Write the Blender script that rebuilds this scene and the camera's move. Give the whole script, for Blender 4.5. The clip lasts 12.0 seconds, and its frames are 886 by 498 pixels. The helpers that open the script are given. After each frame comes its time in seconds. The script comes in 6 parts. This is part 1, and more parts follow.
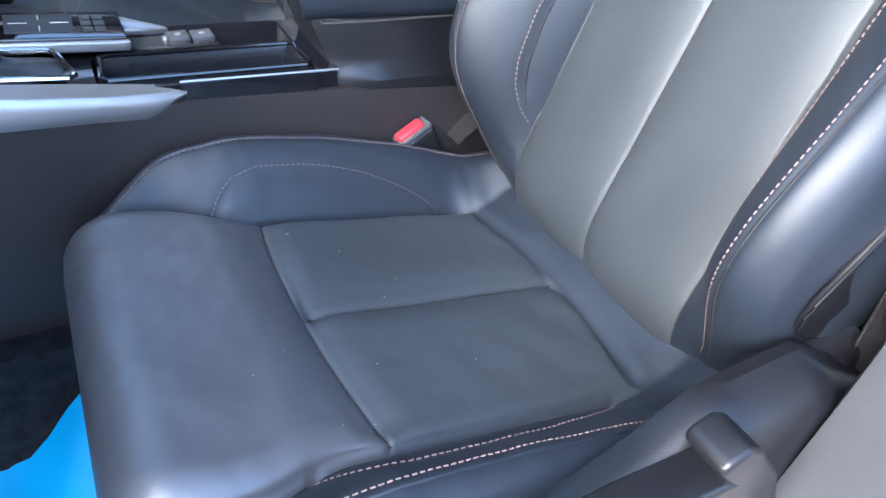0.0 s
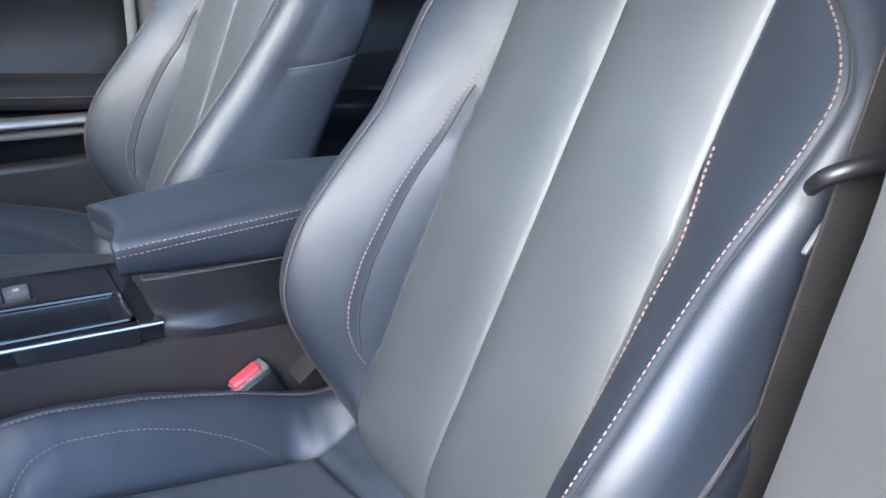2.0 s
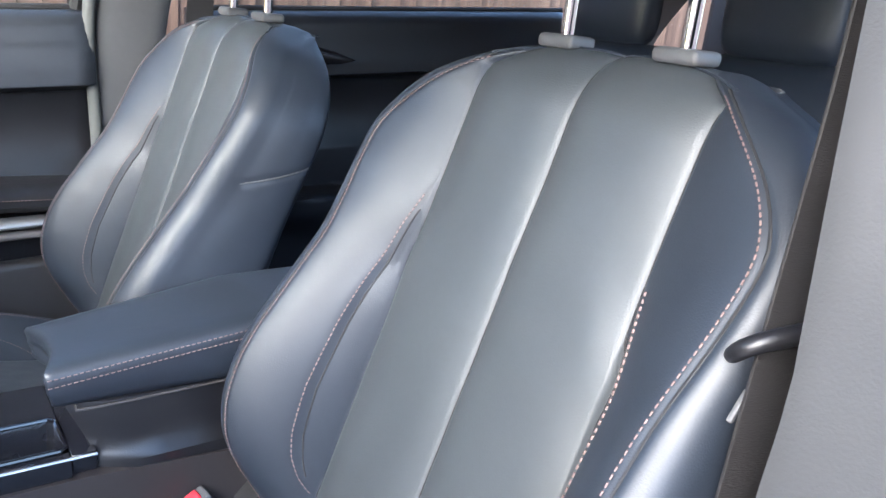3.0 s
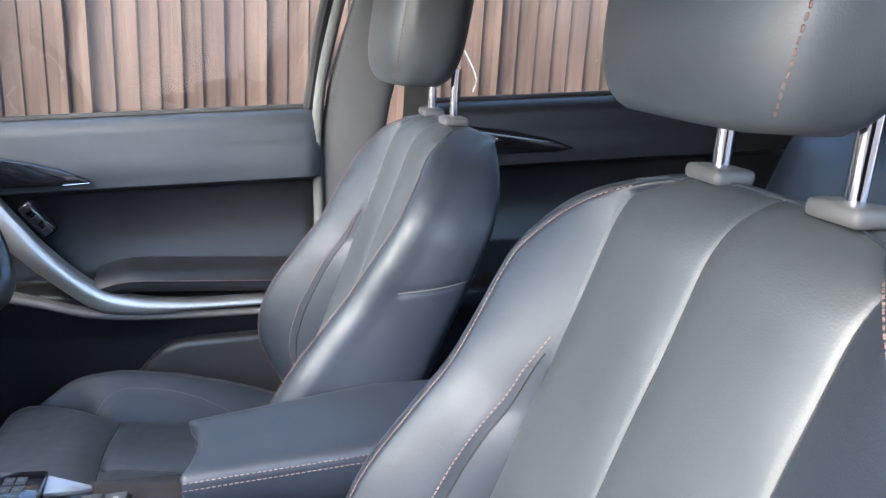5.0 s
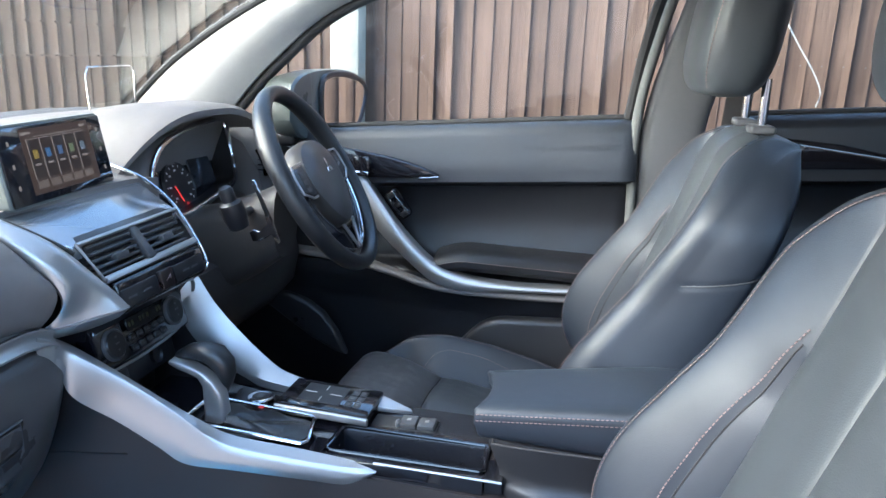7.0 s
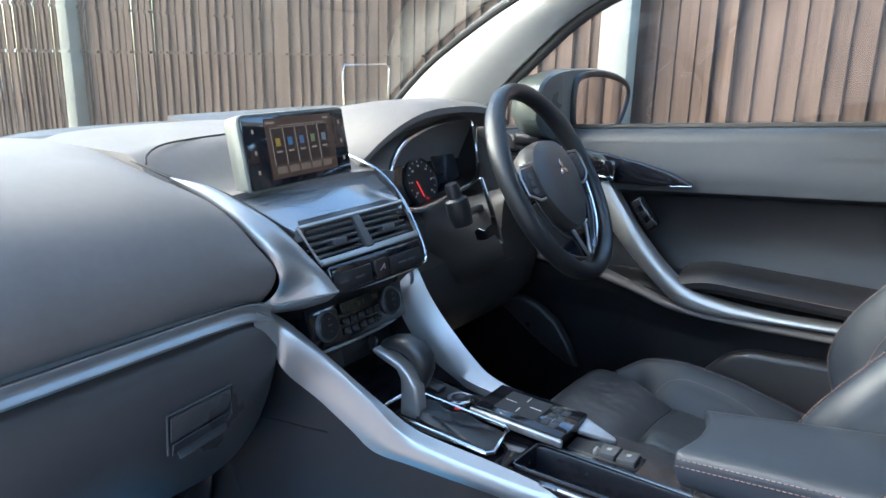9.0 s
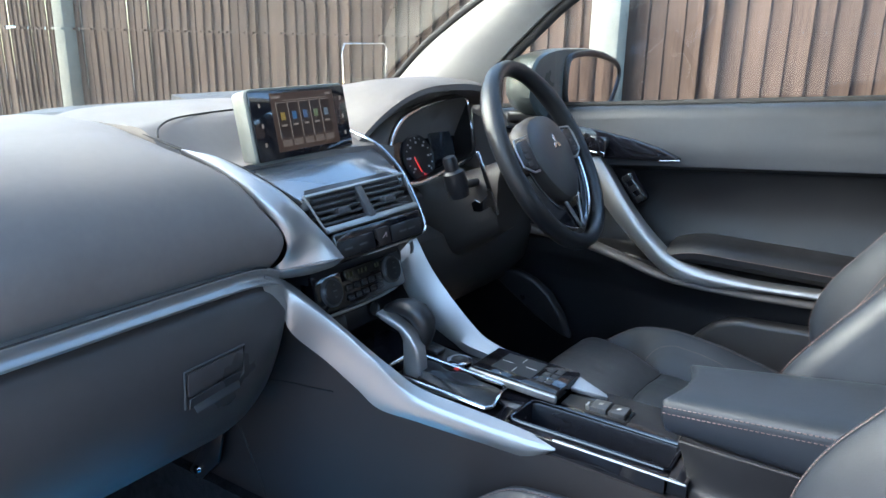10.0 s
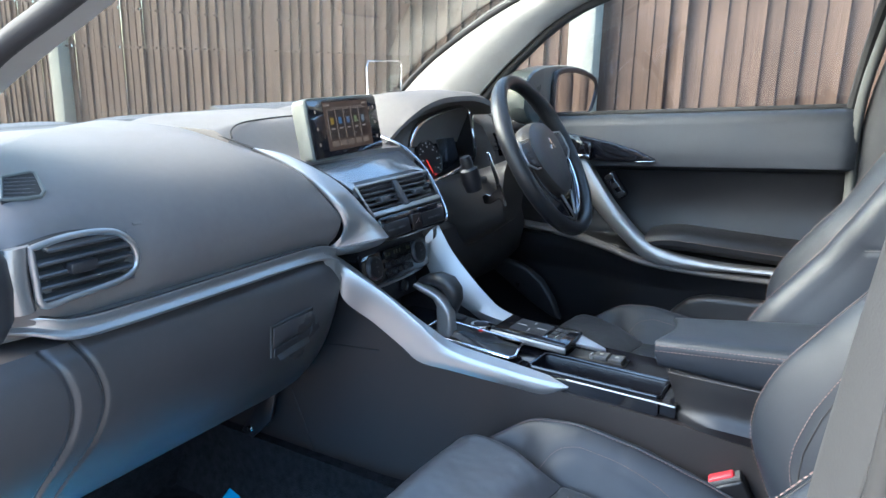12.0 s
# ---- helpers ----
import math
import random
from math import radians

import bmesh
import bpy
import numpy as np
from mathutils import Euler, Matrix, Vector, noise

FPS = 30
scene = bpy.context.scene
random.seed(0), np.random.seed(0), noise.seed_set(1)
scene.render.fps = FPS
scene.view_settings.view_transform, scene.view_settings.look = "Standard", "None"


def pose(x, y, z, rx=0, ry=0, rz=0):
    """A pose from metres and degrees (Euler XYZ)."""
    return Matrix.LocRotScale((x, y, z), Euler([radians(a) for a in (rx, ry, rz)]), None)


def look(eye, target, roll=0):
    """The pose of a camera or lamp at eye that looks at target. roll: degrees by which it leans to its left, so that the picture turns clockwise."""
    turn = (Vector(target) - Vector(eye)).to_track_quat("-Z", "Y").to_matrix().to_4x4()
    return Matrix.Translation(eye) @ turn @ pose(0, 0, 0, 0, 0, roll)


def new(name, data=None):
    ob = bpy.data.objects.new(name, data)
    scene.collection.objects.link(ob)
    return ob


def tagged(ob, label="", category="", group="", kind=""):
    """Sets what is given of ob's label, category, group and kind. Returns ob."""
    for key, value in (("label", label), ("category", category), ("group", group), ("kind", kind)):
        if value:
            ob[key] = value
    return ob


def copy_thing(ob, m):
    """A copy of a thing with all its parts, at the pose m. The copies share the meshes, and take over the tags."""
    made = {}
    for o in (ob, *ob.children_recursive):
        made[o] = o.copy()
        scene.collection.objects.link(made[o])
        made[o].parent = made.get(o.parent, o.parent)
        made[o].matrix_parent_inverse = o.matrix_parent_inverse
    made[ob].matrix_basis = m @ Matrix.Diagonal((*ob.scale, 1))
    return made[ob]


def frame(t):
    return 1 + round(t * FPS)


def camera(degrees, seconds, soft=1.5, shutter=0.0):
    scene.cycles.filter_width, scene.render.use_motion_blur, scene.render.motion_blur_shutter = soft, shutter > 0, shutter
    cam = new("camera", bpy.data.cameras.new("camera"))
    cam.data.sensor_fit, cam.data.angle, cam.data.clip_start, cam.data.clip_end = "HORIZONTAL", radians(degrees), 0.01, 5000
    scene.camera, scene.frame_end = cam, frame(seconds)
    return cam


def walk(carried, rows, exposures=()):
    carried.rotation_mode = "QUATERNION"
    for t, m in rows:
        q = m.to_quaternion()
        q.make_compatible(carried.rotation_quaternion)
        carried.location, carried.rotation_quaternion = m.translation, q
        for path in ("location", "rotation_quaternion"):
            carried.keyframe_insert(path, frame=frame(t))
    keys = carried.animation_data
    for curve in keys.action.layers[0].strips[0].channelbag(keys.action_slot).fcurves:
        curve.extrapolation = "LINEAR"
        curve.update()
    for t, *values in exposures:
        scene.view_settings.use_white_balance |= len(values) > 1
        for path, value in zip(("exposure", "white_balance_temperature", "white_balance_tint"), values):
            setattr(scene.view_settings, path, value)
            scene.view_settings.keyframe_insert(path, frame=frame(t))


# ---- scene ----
cam = camera(62.2, 12.0)
METRES, EYE, TILT, LEAN, TURN = 8.0, 1.5, 0.0, 0.0, 0.0
PATH = [
    (0, (-0.588, -0.823, 1.16), (0.259, 0.581, 0.014), 7.1),
    (0.5, (-0.571, -0.82, 1.178), (0.355, 0.598, 0.114), 7.3),
    (1, (-0.543, -0.814, 1.196), (0.457, 0.628, 0.237), 6.9),
    (1.5, (-0.514, -0.812, 1.214), (0.548, 0.653, 0.363), 6.4),
    (2, (-0.485, -0.802, 1.254), (0.625, 0.666, 0.472), 6.4),
    (2.5, (-0.46, -0.799, 1.28), (0.692, 0.685, 0.596), 6.4),
    (3, (-0.436, -0.797, 1.308), (0.727, 0.713, 0.704), 6.2),
    (3.2, (-0.422, -0.798, 1.324), (0.727, 0.732, 0.742), 6.0),
    (4.8, (-0.283, -0.773, 1.383), (0.328, 1.058, 0.86), 3.7),
    (5, (-0.27, -0.777, 1.378), (0.234, 1.086, 0.854), 3.5),
    (5.5, (-0.255, -0.798, 1.37), (-0.004, 1.11, 0.827), 3.0),
    (6, (-0.266, -0.819, 1.363), (-0.228, 1.099, 0.797), 2.9),
    (6.5, (-0.263, -0.853, 1.366), (-0.429, 1.064, 0.819), 2.6),
    (7, (-0.221, -0.912, 1.373), (-0.604, 0.981, 0.854), 2.2),
    (7.5, (-0.19, -0.95, 1.378), (-0.792, 0.889, 0.871), 2.0),
    (7.7, (-0.188, -0.945, 1.376), (-0.866, 0.866, 0.867), 2.0),
    (9.3, (-0.14, -0.801, 1.351), (-1.241, 0.782, 0.82), 1.3),
    (9.5, (-0.132, -0.809, 1.349), (-1.231, 0.772, 0.809), 1.2),
    (10, (-0.13, -0.865, 1.339), (-1.187, 0.74, 0.786), 1.2),
    (10.5, (-0.137, -0.948, 1.334), (-1.151, 0.689, 0.793), 1.0),
    (11, (-0.133, -1.026, 1.339), (-1.116, 0.633, 0.808), 1.1),
    (11.5, (-0.118, -1.081, 1.339), (-1.09, 0.591, 0.826), 1.1),
    (12, (-0.099, -1.118, 1.336), (-1.075, 0.552, 0.831), 1.3),
]
# exposure and white balance of the camera on its way
walk(cam, [(t, look(eye, target, roll)) for t, eye, target, roll in PATH],
     [(0, 3.5, 6000, 10), (1.2, 3.47, 6050, 10), (2.5, 3.44, 6150, 10), (5, 3.55, 6350, 10), (7, 3.42, 6150, 5), (9.5, 3.22, 6350, 3), (12, 3.27, 6350, 3)])

# ---- world, sun, exposure ----
world = bpy.data.worlds.new("sky")
scene.world = world
world.use_nodes = True
wn = world.node_tree.nodes
wl = world.node_tree.links
sky = wn.new("ShaderNodeTexSky")
sky.sky_type = "NISHITA"
sky.sun_disc = False
sky.sun_elevation = radians(28)
sky.sun_rotation = radians(243)
sky.altitude = 50
sky.dust_density = 1.5
sky.ozone_density = 3.0
bg = wn["Background"]
bg.inputs["Strength"].default_value = 0.15
wl.new(sky.outputs["Color"], bg.inputs["Color"])

sun_data = bpy.data.lights.new("sun", "SUN")
sun_data.energy = 1.1
sun_data.angle = radians(60)
sun_data.color = (1.0, 0.95, 0.88)
sun = new("sun", sun_data)
sun.matrix_world = look((-3.6, -1.8, 2.15), (0, 0, 0))


# ---- materials ----
def material(name, colour, rough=0.5, metal=0.0, coat=0.0, grain=0.0, grain_scale=400.0, vary=0.12,
             vary_scale=6.0, rough_vary=0.08, stretch=(1, 1, 1), wrinkle=0.0, cells=False, spec=0.5, bump_dist=0.0006):
    """A painted, moulded or woven surface: colour with slow and fine variation, and a fine relief."""
    m = bpy.data.materials.new(name)
    m.use_nodes = True
    nt = m.node_tree
    b = nt.nodes["Principled BSDF"]
    co = nt.nodes.new("ShaderNodeTexCoord")
    mp = nt.nodes.new("ShaderNodeMapping")
    mp.inputs["Scale"].default_value = stretch
    nt.links.new(co.outputs["Object"], mp.inputs["Vector"])
    n1 = nt.nodes.new("ShaderNodeTexNoise")
    n1.inputs["Scale"].default_value = vary_scale
    n1.inputs["Detail"].default_value = 6
    nt.links.new(mp.outputs["Vector"], n1.inputs["Vector"])
    n2 = nt.nodes.new("ShaderNodeTexNoise")
    n2.inputs["Scale"].default_value = vary_scale * 14
    n2.inputs["Detail"].default_value = 3
    nt.links.new(mp.outputs["Vector"], n2.inputs["Vector"])
    add = nt.nodes.new("ShaderNodeMath")
    add.operation = "MULTIPLY_ADD"
    add.inputs[1].default_value = 0.4
    nt.links.new(n2.outputs["Fac"], add.inputs[0])
    nt.links.new(n1.outputs["Fac"], add.inputs[2])
    ramp = nt.nodes.new("ShaderNodeMapRange")
    ramp.inputs["From Min"].default_value = 0.45
    ramp.inputs["From Max"].default_value = 0.95
    ramp.inputs["To Min"].default_value = 1.0 - vary
    ramp.inputs["To Max"].default_value = 1.0 + vary
    nt.links.new(add.outputs[0], ramp.inputs["Value"])
    mul = nt.nodes.new("ShaderNodeVectorMath")
    mul.operation = "SCALE"
    mul.inputs[0].default_value = colour
    nt.links.new(ramp.outputs[0], mul.inputs["Scale"])
    nt.links.new(mul.outputs[0], b.inputs["Base Color"])
    rr = nt.nodes.new("ShaderNodeMapRange")
    rr.inputs["From Min"].default_value = 0.3
    rr.inputs["From Max"].default_value = 0.7
    rr.inputs["To Min"].default_value = max(0.02, rough - rough_vary)
    rr.inputs["To Max"].default_value = min(1.0, rough + rough_vary)
    nt.links.new(n1.outputs["Fac"], rr.inputs["Value"])
    nt.links.new(rr.outputs[0], b.inputs["Roughness"])
    b.inputs["Metallic"].default_value = metal
    b.inputs["Specular IOR Level"].default_value = spec
    b.inputs["Coat Weight"].default_value = coat
    b.inputs["Coat Roughness"].default_value = 0.08
    if grain:
        if cells:
            g = nt.nodes.new("ShaderNodeTexVoronoi")
            g.feature = "DISTANCE_TO_EDGE"
            out = g.outputs["Distance"]
        else:
            g = nt.nodes.new("ShaderNodeTexNoise")
            g.inputs["Detail"].default_value = 4
            out = g.outputs["Fac"]
        g.inputs["Scale"].default_value = grain_scale
        nt.links.new(mp.outputs["Vector"], g.inputs["Vector"])
        bp = nt.nodes.new("ShaderNodeBump")
        bp.inputs["Strength"].default_value = grain
        bp.inputs["Distance"].default_value = bump_dist
        nt.links.new(out, bp.inputs["Height"])
        if wrinkle:
            wr = nt.nodes.new("ShaderNodeTexNoise")
            wr.inputs["Scale"].default_value = 34
            wr.inputs["Detail"].default_value = 4
            wr.inputs["Distortion"].default_value = 1.6
            nt.links.new(mp.outputs["Vector"], wr.inputs["Vector"])
            b2 = nt.nodes.new("ShaderNodeBump")
            b2.inputs["Strength"].default_value = wrinkle
            b2.inputs["Distance"].default_value = 0.0016
            nt.links.new(wr.outputs["Fac"], b2.inputs["Height"])
            nt.links.new(b2.outputs["Normal"], bp.inputs["Normal"])
        nt.links.new(bp.outputs["Normal"], b.inputs["Normal"])
    return m


LEATHER = material("black_leather", (0.016, 0.021, 0.030), 0.45, spec=0.52, wrinkle=0.10, grain=0.2, grain_scale=420, cells=True, vary=0.07, vary_scale=9, rough_vary=0.03)
INSERT = material("matte_leather_panel", (0.041, 0.047, 0.052), 0.46, spec=0.55, wrinkle=0.08, grain=0.25, grain_scale=380, cells=True, vary=0.07, vary_scale=9, rough_vary=0.03)
# cushion copy of the seat leather, painted paler for the light falling on it
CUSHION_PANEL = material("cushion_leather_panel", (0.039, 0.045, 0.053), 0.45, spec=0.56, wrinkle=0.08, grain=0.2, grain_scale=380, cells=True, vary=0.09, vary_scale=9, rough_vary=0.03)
# front cushion panel: the sky's sheen put into a paler base colour
SHEEN_LEATHER = material("leather_with_sky_sheen", (0.070, 0.072, 0.080), 0.36, spec=0.95, wrinkle=0.05, grain=0.12, grain_scale=380, cells=True, vary=0.10, vary_scale=9, rough_vary=0.04)
# paler copy of the soft plastic: warm light on the glovebox put into its colour
GLOVE_SKIN = material("lit_glovebox_plastic", (0.052, 0.047, 0.047), 0.34, spec=0.6, grain=0.3, grain_scale=700, vary=0.10)
PLASTIC = material("soft_black_plastic", (0.027, 0.026, 0.028), 0.34, spec=0.55, grain=0.3, grain_scale=700, vary=0.10)
# flank copy of the soft plastic, darkened, with brown bounce from outside painted in
FLANKSKIN = material("bounce_browned_plastic", (0.021, 0.018, 0.0185), 0.43, spec=0.42, grain=0.35, grain_scale=600, cells=True, vary=0.10)
# black dash skin painted pale and warm for the sky light it lacks
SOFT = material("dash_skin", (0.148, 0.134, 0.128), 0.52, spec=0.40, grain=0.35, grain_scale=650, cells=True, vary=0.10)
HARD = material("hard_black_plastic", (0.009, 0.009, 0.011), 0.36, spec=0.5, grain=0.2, grain_scale=600, vary=0.12)
PIANO = material("piano_black", (0.006, 0.006, 0.008), 0.07, coat=0.6, vary=0.2, rough_vary=0.02)
SILVER = material("satin_silver_trim", (0.42, 0.42, 0.42), 0.34, metal=0.82, vary=0.02, rough_vary=0.012)
CHROME = material("chrome", (0.78, 0.78, 0.80), 0.10, metal=1.0, vary=0.04, rough_vary=0.04)
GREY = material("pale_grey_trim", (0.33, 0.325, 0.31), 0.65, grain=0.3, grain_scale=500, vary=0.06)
# grey trim with shade put in its colour, near black, against the doorway's light
DIMGREY = material("darkened_grey_trim", (0.022, 0.023, 0.025), 0.75, grain=0.3, grain_scale=500, vary=0.06)
DARKGREY = material("dark_grey_plastic", (0.075, 0.076, 0.080), 0.55, grain=0.3, grain_scale=500, vary=0.08)
CARPET = material("black_carpet", (0.021, 0.021, 0.023), 0.95, grain=1.0, grain_scale=260, vary=0.5, vary_scale=60, bump_dist=0.004, spec=0.1)
RED = material("red_button_plastic", (0.62, 0.035, 0.05), 0.35, vary=0.08)
THREAD = material("pale_pink_thread", (0.17, 0.112, 0.104), 0.75, vary=0.2, vary_scale=80)
DOORSKIN = material("door_skin", (0.022, 0.026, 0.033), 0.42, grain=0.35, grain_scale=650, cells=True, vary=0.10)
DOORLOW = material("door_lower_skin", (0.012, 0.0122, 0.0145), 0.36, spec=0.45, grain=0.35, grain_scale=500, cells=True, vary=0.10)
HEADLINER = material("grey_headlining", (0.28, 0.275, 0.265), 0.9, grain=0.5, grain_scale=700, vary=0.06, spec=0.2)
MIRRORSHELL = material("grey_green_mirror_paint", (0.055, 0.064, 0.060), 0.32, coat=0.3, vary=0.04)
SEAL = material("grey_green_seal", (0.11, 0.115, 0.11), 0.6, vary=0.1)
CYAN = material("cyan_floor_sheet", (0.012, 0.40, 0.70), 0.5, vary=0.06)
WEBBING = material("black_belt_webbing", (0.010, 0.009, 0.010), 0.75, grain=0.8, grain_scale=300, stretch=(1, 1, 4), vary=0.2)
WHITE = material("white_car_paint", (0.78, 0.78, 0.78), 0.25, coat=0.8, vary=0.03)
RUBBER = material("black_rubber", (0.015, 0.015, 0.016), 0.7, vary=0.15)
CONCRETE = material("pale_concrete", (0.30, 0.285, 0.235), 0.9, grain=0.6, grain_scale=60, vary=0.16, vary_scale=7, bump_dist=0.003, spec=0.2)
GRAVEL = material("block_paving", (0.36, 0.28, 0.235), 0.95, grain=1.0, grain_scale=90, vary=0.4, vary_scale=20, bump_dist=0.006, spec=0.2)
BRICKWORK = material("brown_masonry", (0.36, 0.25, 0.20), 0.9, grain=0.8, grain_scale=14, vary=0.25, vary_scale=3, bump_dist=0.004, spec=0.2)
# black plastic, paler and warmer by the doorway light painted into its colour
KNEE = material("warm_lit_plastic", (0.046, 0.041, 0.039), 0.42, spec=0.5, grain=0.3, grain_scale=700, vary=0.08)
WRAP = material("smooth_black_leather", (0.010, 0.011, 0.013), 0.36, spec=0.6, wrinkle=0.12, grain=0.25, grain_scale=420, cells=True, vary=0.08, vary_scale=9)
SCREENBODY = material("grey_green_screen_body", (0.15, 0.16, 0.148), 0.42, metal=0.3, vary=0.03)
SLAT = material("vent_slat_plastic", (0.055, 0.056, 0.060), 0.38, spec=0.5, vary=0.06)
DECK = material("satin_dark_deck", (0.33, 0.35, 0.38), 0.17, metal=0.7, vary=0.02, rough_vary=0.01)
TRAY = material("gloss_tray_liner", (0.012, 0.013, 0.017), 0.22, vary=0.15)
TOUCH = material("touch_glass_grey", (0.020, 0.023, 0.028), 0.42, vary=0.05)
PALE = material("white_print", (0.62, 0.62, 0.62), 0.5, vary=0.05)


def glass_material(name, colour=(0.95, 0.98, 0.97), rough=0.0, spec=0.2):
    m = bpy.data.materials.new(name)
    m.use_nodes = True
    b = m.node_tree.nodes["Principled BSDF"]
    b.inputs["Base Color"].default_value = (*colour, 1)
    b.inputs["Roughness"].default_value = rough
    b.inputs["Transmission Weight"].default_value = 1.0
    b.inputs["IOR"].default_value = 1.45
    b.inputs["Specular IOR Level"].default_value = spec
    return m


GLASS = glass_material("car_glass")
SCREENGLASS = glass_material("tinted_windscreen_glass", (0.56, 0.59, 0.57))
LENS = glass_material("instrument_lens", (0.9, 0.9, 0.9), 0.02)
MIRROR = material("mirror_glass", (0.86, 0.88, 0.9), 0.02, metal=1.0, vary=0.01, rough_vary=0.0)


def glow(name, colour, strength):
    m = bpy.data.materials.new(name)
    m.use_nodes = True
    b = m.node_tree.nodes["Principled BSDF"]
    b.inputs["Base Color"].default_value = (*[c * 0.06 for c in colour], 1)
    b.inputs["Emission Color"].default_value = (*colour, 1)
    b.inputs["Emission Strength"].default_value = strength
    b.inputs["Roughness"].default_value = 0.3
    return m


def wood_material():
    m = bpy.data.materials.new("weathered_brown_board")
    m.use_nodes = True
    nt = m.node_tree
    b = nt.nodes["Principled BSDF"]
    co = nt.nodes.new("ShaderNodeTexCoord")
    info = nt.nodes.new("ShaderNodeObjectInfo")
    geo = nt.nodes.new("ShaderNodeNewGeometry")
    rnd = nt.nodes.new("ShaderNodeMath")
    rnd.operation = "ADD"
    nt.links.new(info.outputs["Random"], rnd.inputs[0])
    nt.links.new(geo.outputs["Random Per Island"], rnd.inputs[1])
    off = nt.nodes.new("ShaderNodeVectorMath")
    off.operation = "MULTIPLY_ADD"
    off.inputs[1].default_value = (7.0, 11.0, 23.0)
    nt.links.new(rnd.outputs[0], off.inputs[0])
    nt.links.new(geo.outputs["Position"], off.inputs[2])
    mp = nt.nodes.new("ShaderNodeMapping")
    mp.inputs["Scale"].default_value = (30, 30, 1.6)
    nt.links.new(off.outputs[0], mp.inputs["Vector"])
    grain = nt.nodes.new("ShaderNodeTexNoise")
    grain.inputs["Scale"].default_value = 2.2
    grain.inputs["Detail"].default_value = 8
    grain.inputs["Distortion"].default_value = 0.7
    nt.links.new(mp.outputs["Vector"], grain.inputs["Vector"])
    stain = nt.nodes.new("ShaderNodeTexNoise")
    stain.inputs["Scale"].default_value = 2.6
    stain.inputs["Detail"].default_value = 5
    nt.links.new(off.outputs[0], stain.inputs["Vector"])
    ramp = nt.nodes.new("ShaderNodeValToRGB")
    ramp.color_ramp.elements[0].position, ramp.color_ramp.elements[0].color = 0.25, (0.068, 0.042, 0.031, 1)
    ramp.color_ramp.elements[1].position, ramp.color_ramp.elements[1].color = 0.75, (0.116, 0.075, 0.055, 1)
    nt.links.new(grain.outputs["Fac"], ramp.inputs["Fac"])
    tint = nt.nodes.new("ShaderNodeMapRange")
    tint.inputs["To Min"].default_value = 0.78
    tint.inputs["To Max"].default_value = 1.2
    nt.links.new(rnd.outputs[0], tint.inputs["Value"])
    tint.inputs["From Max"].default_value = 2.0
    st = nt.nodes.new("ShaderNodeMapRange")
    st.inputs["From Min"].default_value = 0.3
    st.inputs["From Max"].default_value = 0.7
    st.inputs["To Min"].default_value = 0.75
    st.inputs["To Max"].default_value = 1.2
    nt.links.new(stain.outputs["Fac"], st.inputs["Value"])
    mm = nt.nodes.new("ShaderNodeMath")
    mm.operation = "MULTIPLY"
    nt.links.new(tint.outputs[0], mm.inputs[0])
    nt.links.new(st.outputs[0], mm.inputs[1])
    mul = nt.nodes.new("ShaderNodeVectorMath")
    mul.operation = "SCALE"
    nt.links.new(ramp.outputs["Color"], mul.inputs[0])
    nt.links.new(mm.outputs[0], mul.inputs["Scale"])
    nt.links.new(mul.outputs[0], b.inputs["Base Color"])
    b.inputs["Roughness"].default_value = 0.85
    b.inputs["Specular IOR Level"].default_value = 0.25
    bp = nt.nodes.new("ShaderNodeBump")
    bp.inputs["Strength"].default_value = 0.6
    bp.inputs["Distance"].default_value = 0.003
    nt.links.new(grain.outputs["Fac"], bp.inputs["Height"])
    nt.links.new(bp.outputs["Normal"], b.inputs["Normal"])
    return m


WOOD = wood_material()


# ---- mesh tools ----
def finish(bm, name, mat, smooth=True, sharp=38):
    bmesh.ops.recalc_face_normals(bm, faces=bm.faces)
    me = bpy.data.meshes.new(name)
    for f in bm.faces:
        f.smooth = smooth
    bm.to_mesh(me)
    bm.free()
    if smooth and sharp:
        me.set_sharp_from_angle(angle=radians(sharp))
    me.materials.append(mat)
    return me


def part(name, bm, mat, parent=None, label="", smooth=True, at=None, sharp=38):
    """Links a bmesh as one mesh object, under a thing or a part where one is given."""
    ob = new(name, finish(bm, name, mat, smooth, sharp))
    if parent is not None:
        ob.parent = parent
    if at is not None:
        ob.matrix_basis = at
    if label:
        ob["label"] = label
    return ob


def thing(name, label, category, group="", at=None, kind=""):
    ob = new(name)
    ob.empty_display_size = 0.05
    if at is not None:
        ob.matrix_basis = at
    return tagged(ob, label, category, group, kind)


def loft(sections, ring=True, caps=True, bm=None):
    """Skin over sections of equally many points; ring: each section is closed."""
    bm = bm or bmesh.new()
    rows = [[bm.verts.new(p) for p in s] for s in sections]
    n = len(rows[0])
    for a, b in zip(rows, rows[1:]):
        for i in range(n if ring else n - 1):
            j = (i + 1) % n
            bm.faces.new((a[i], a[j], b[j], b[i]))
    if ring and caps:
        bm.faces.new(rows[0])
        bm.faces.new(rows[-1])
    return bm


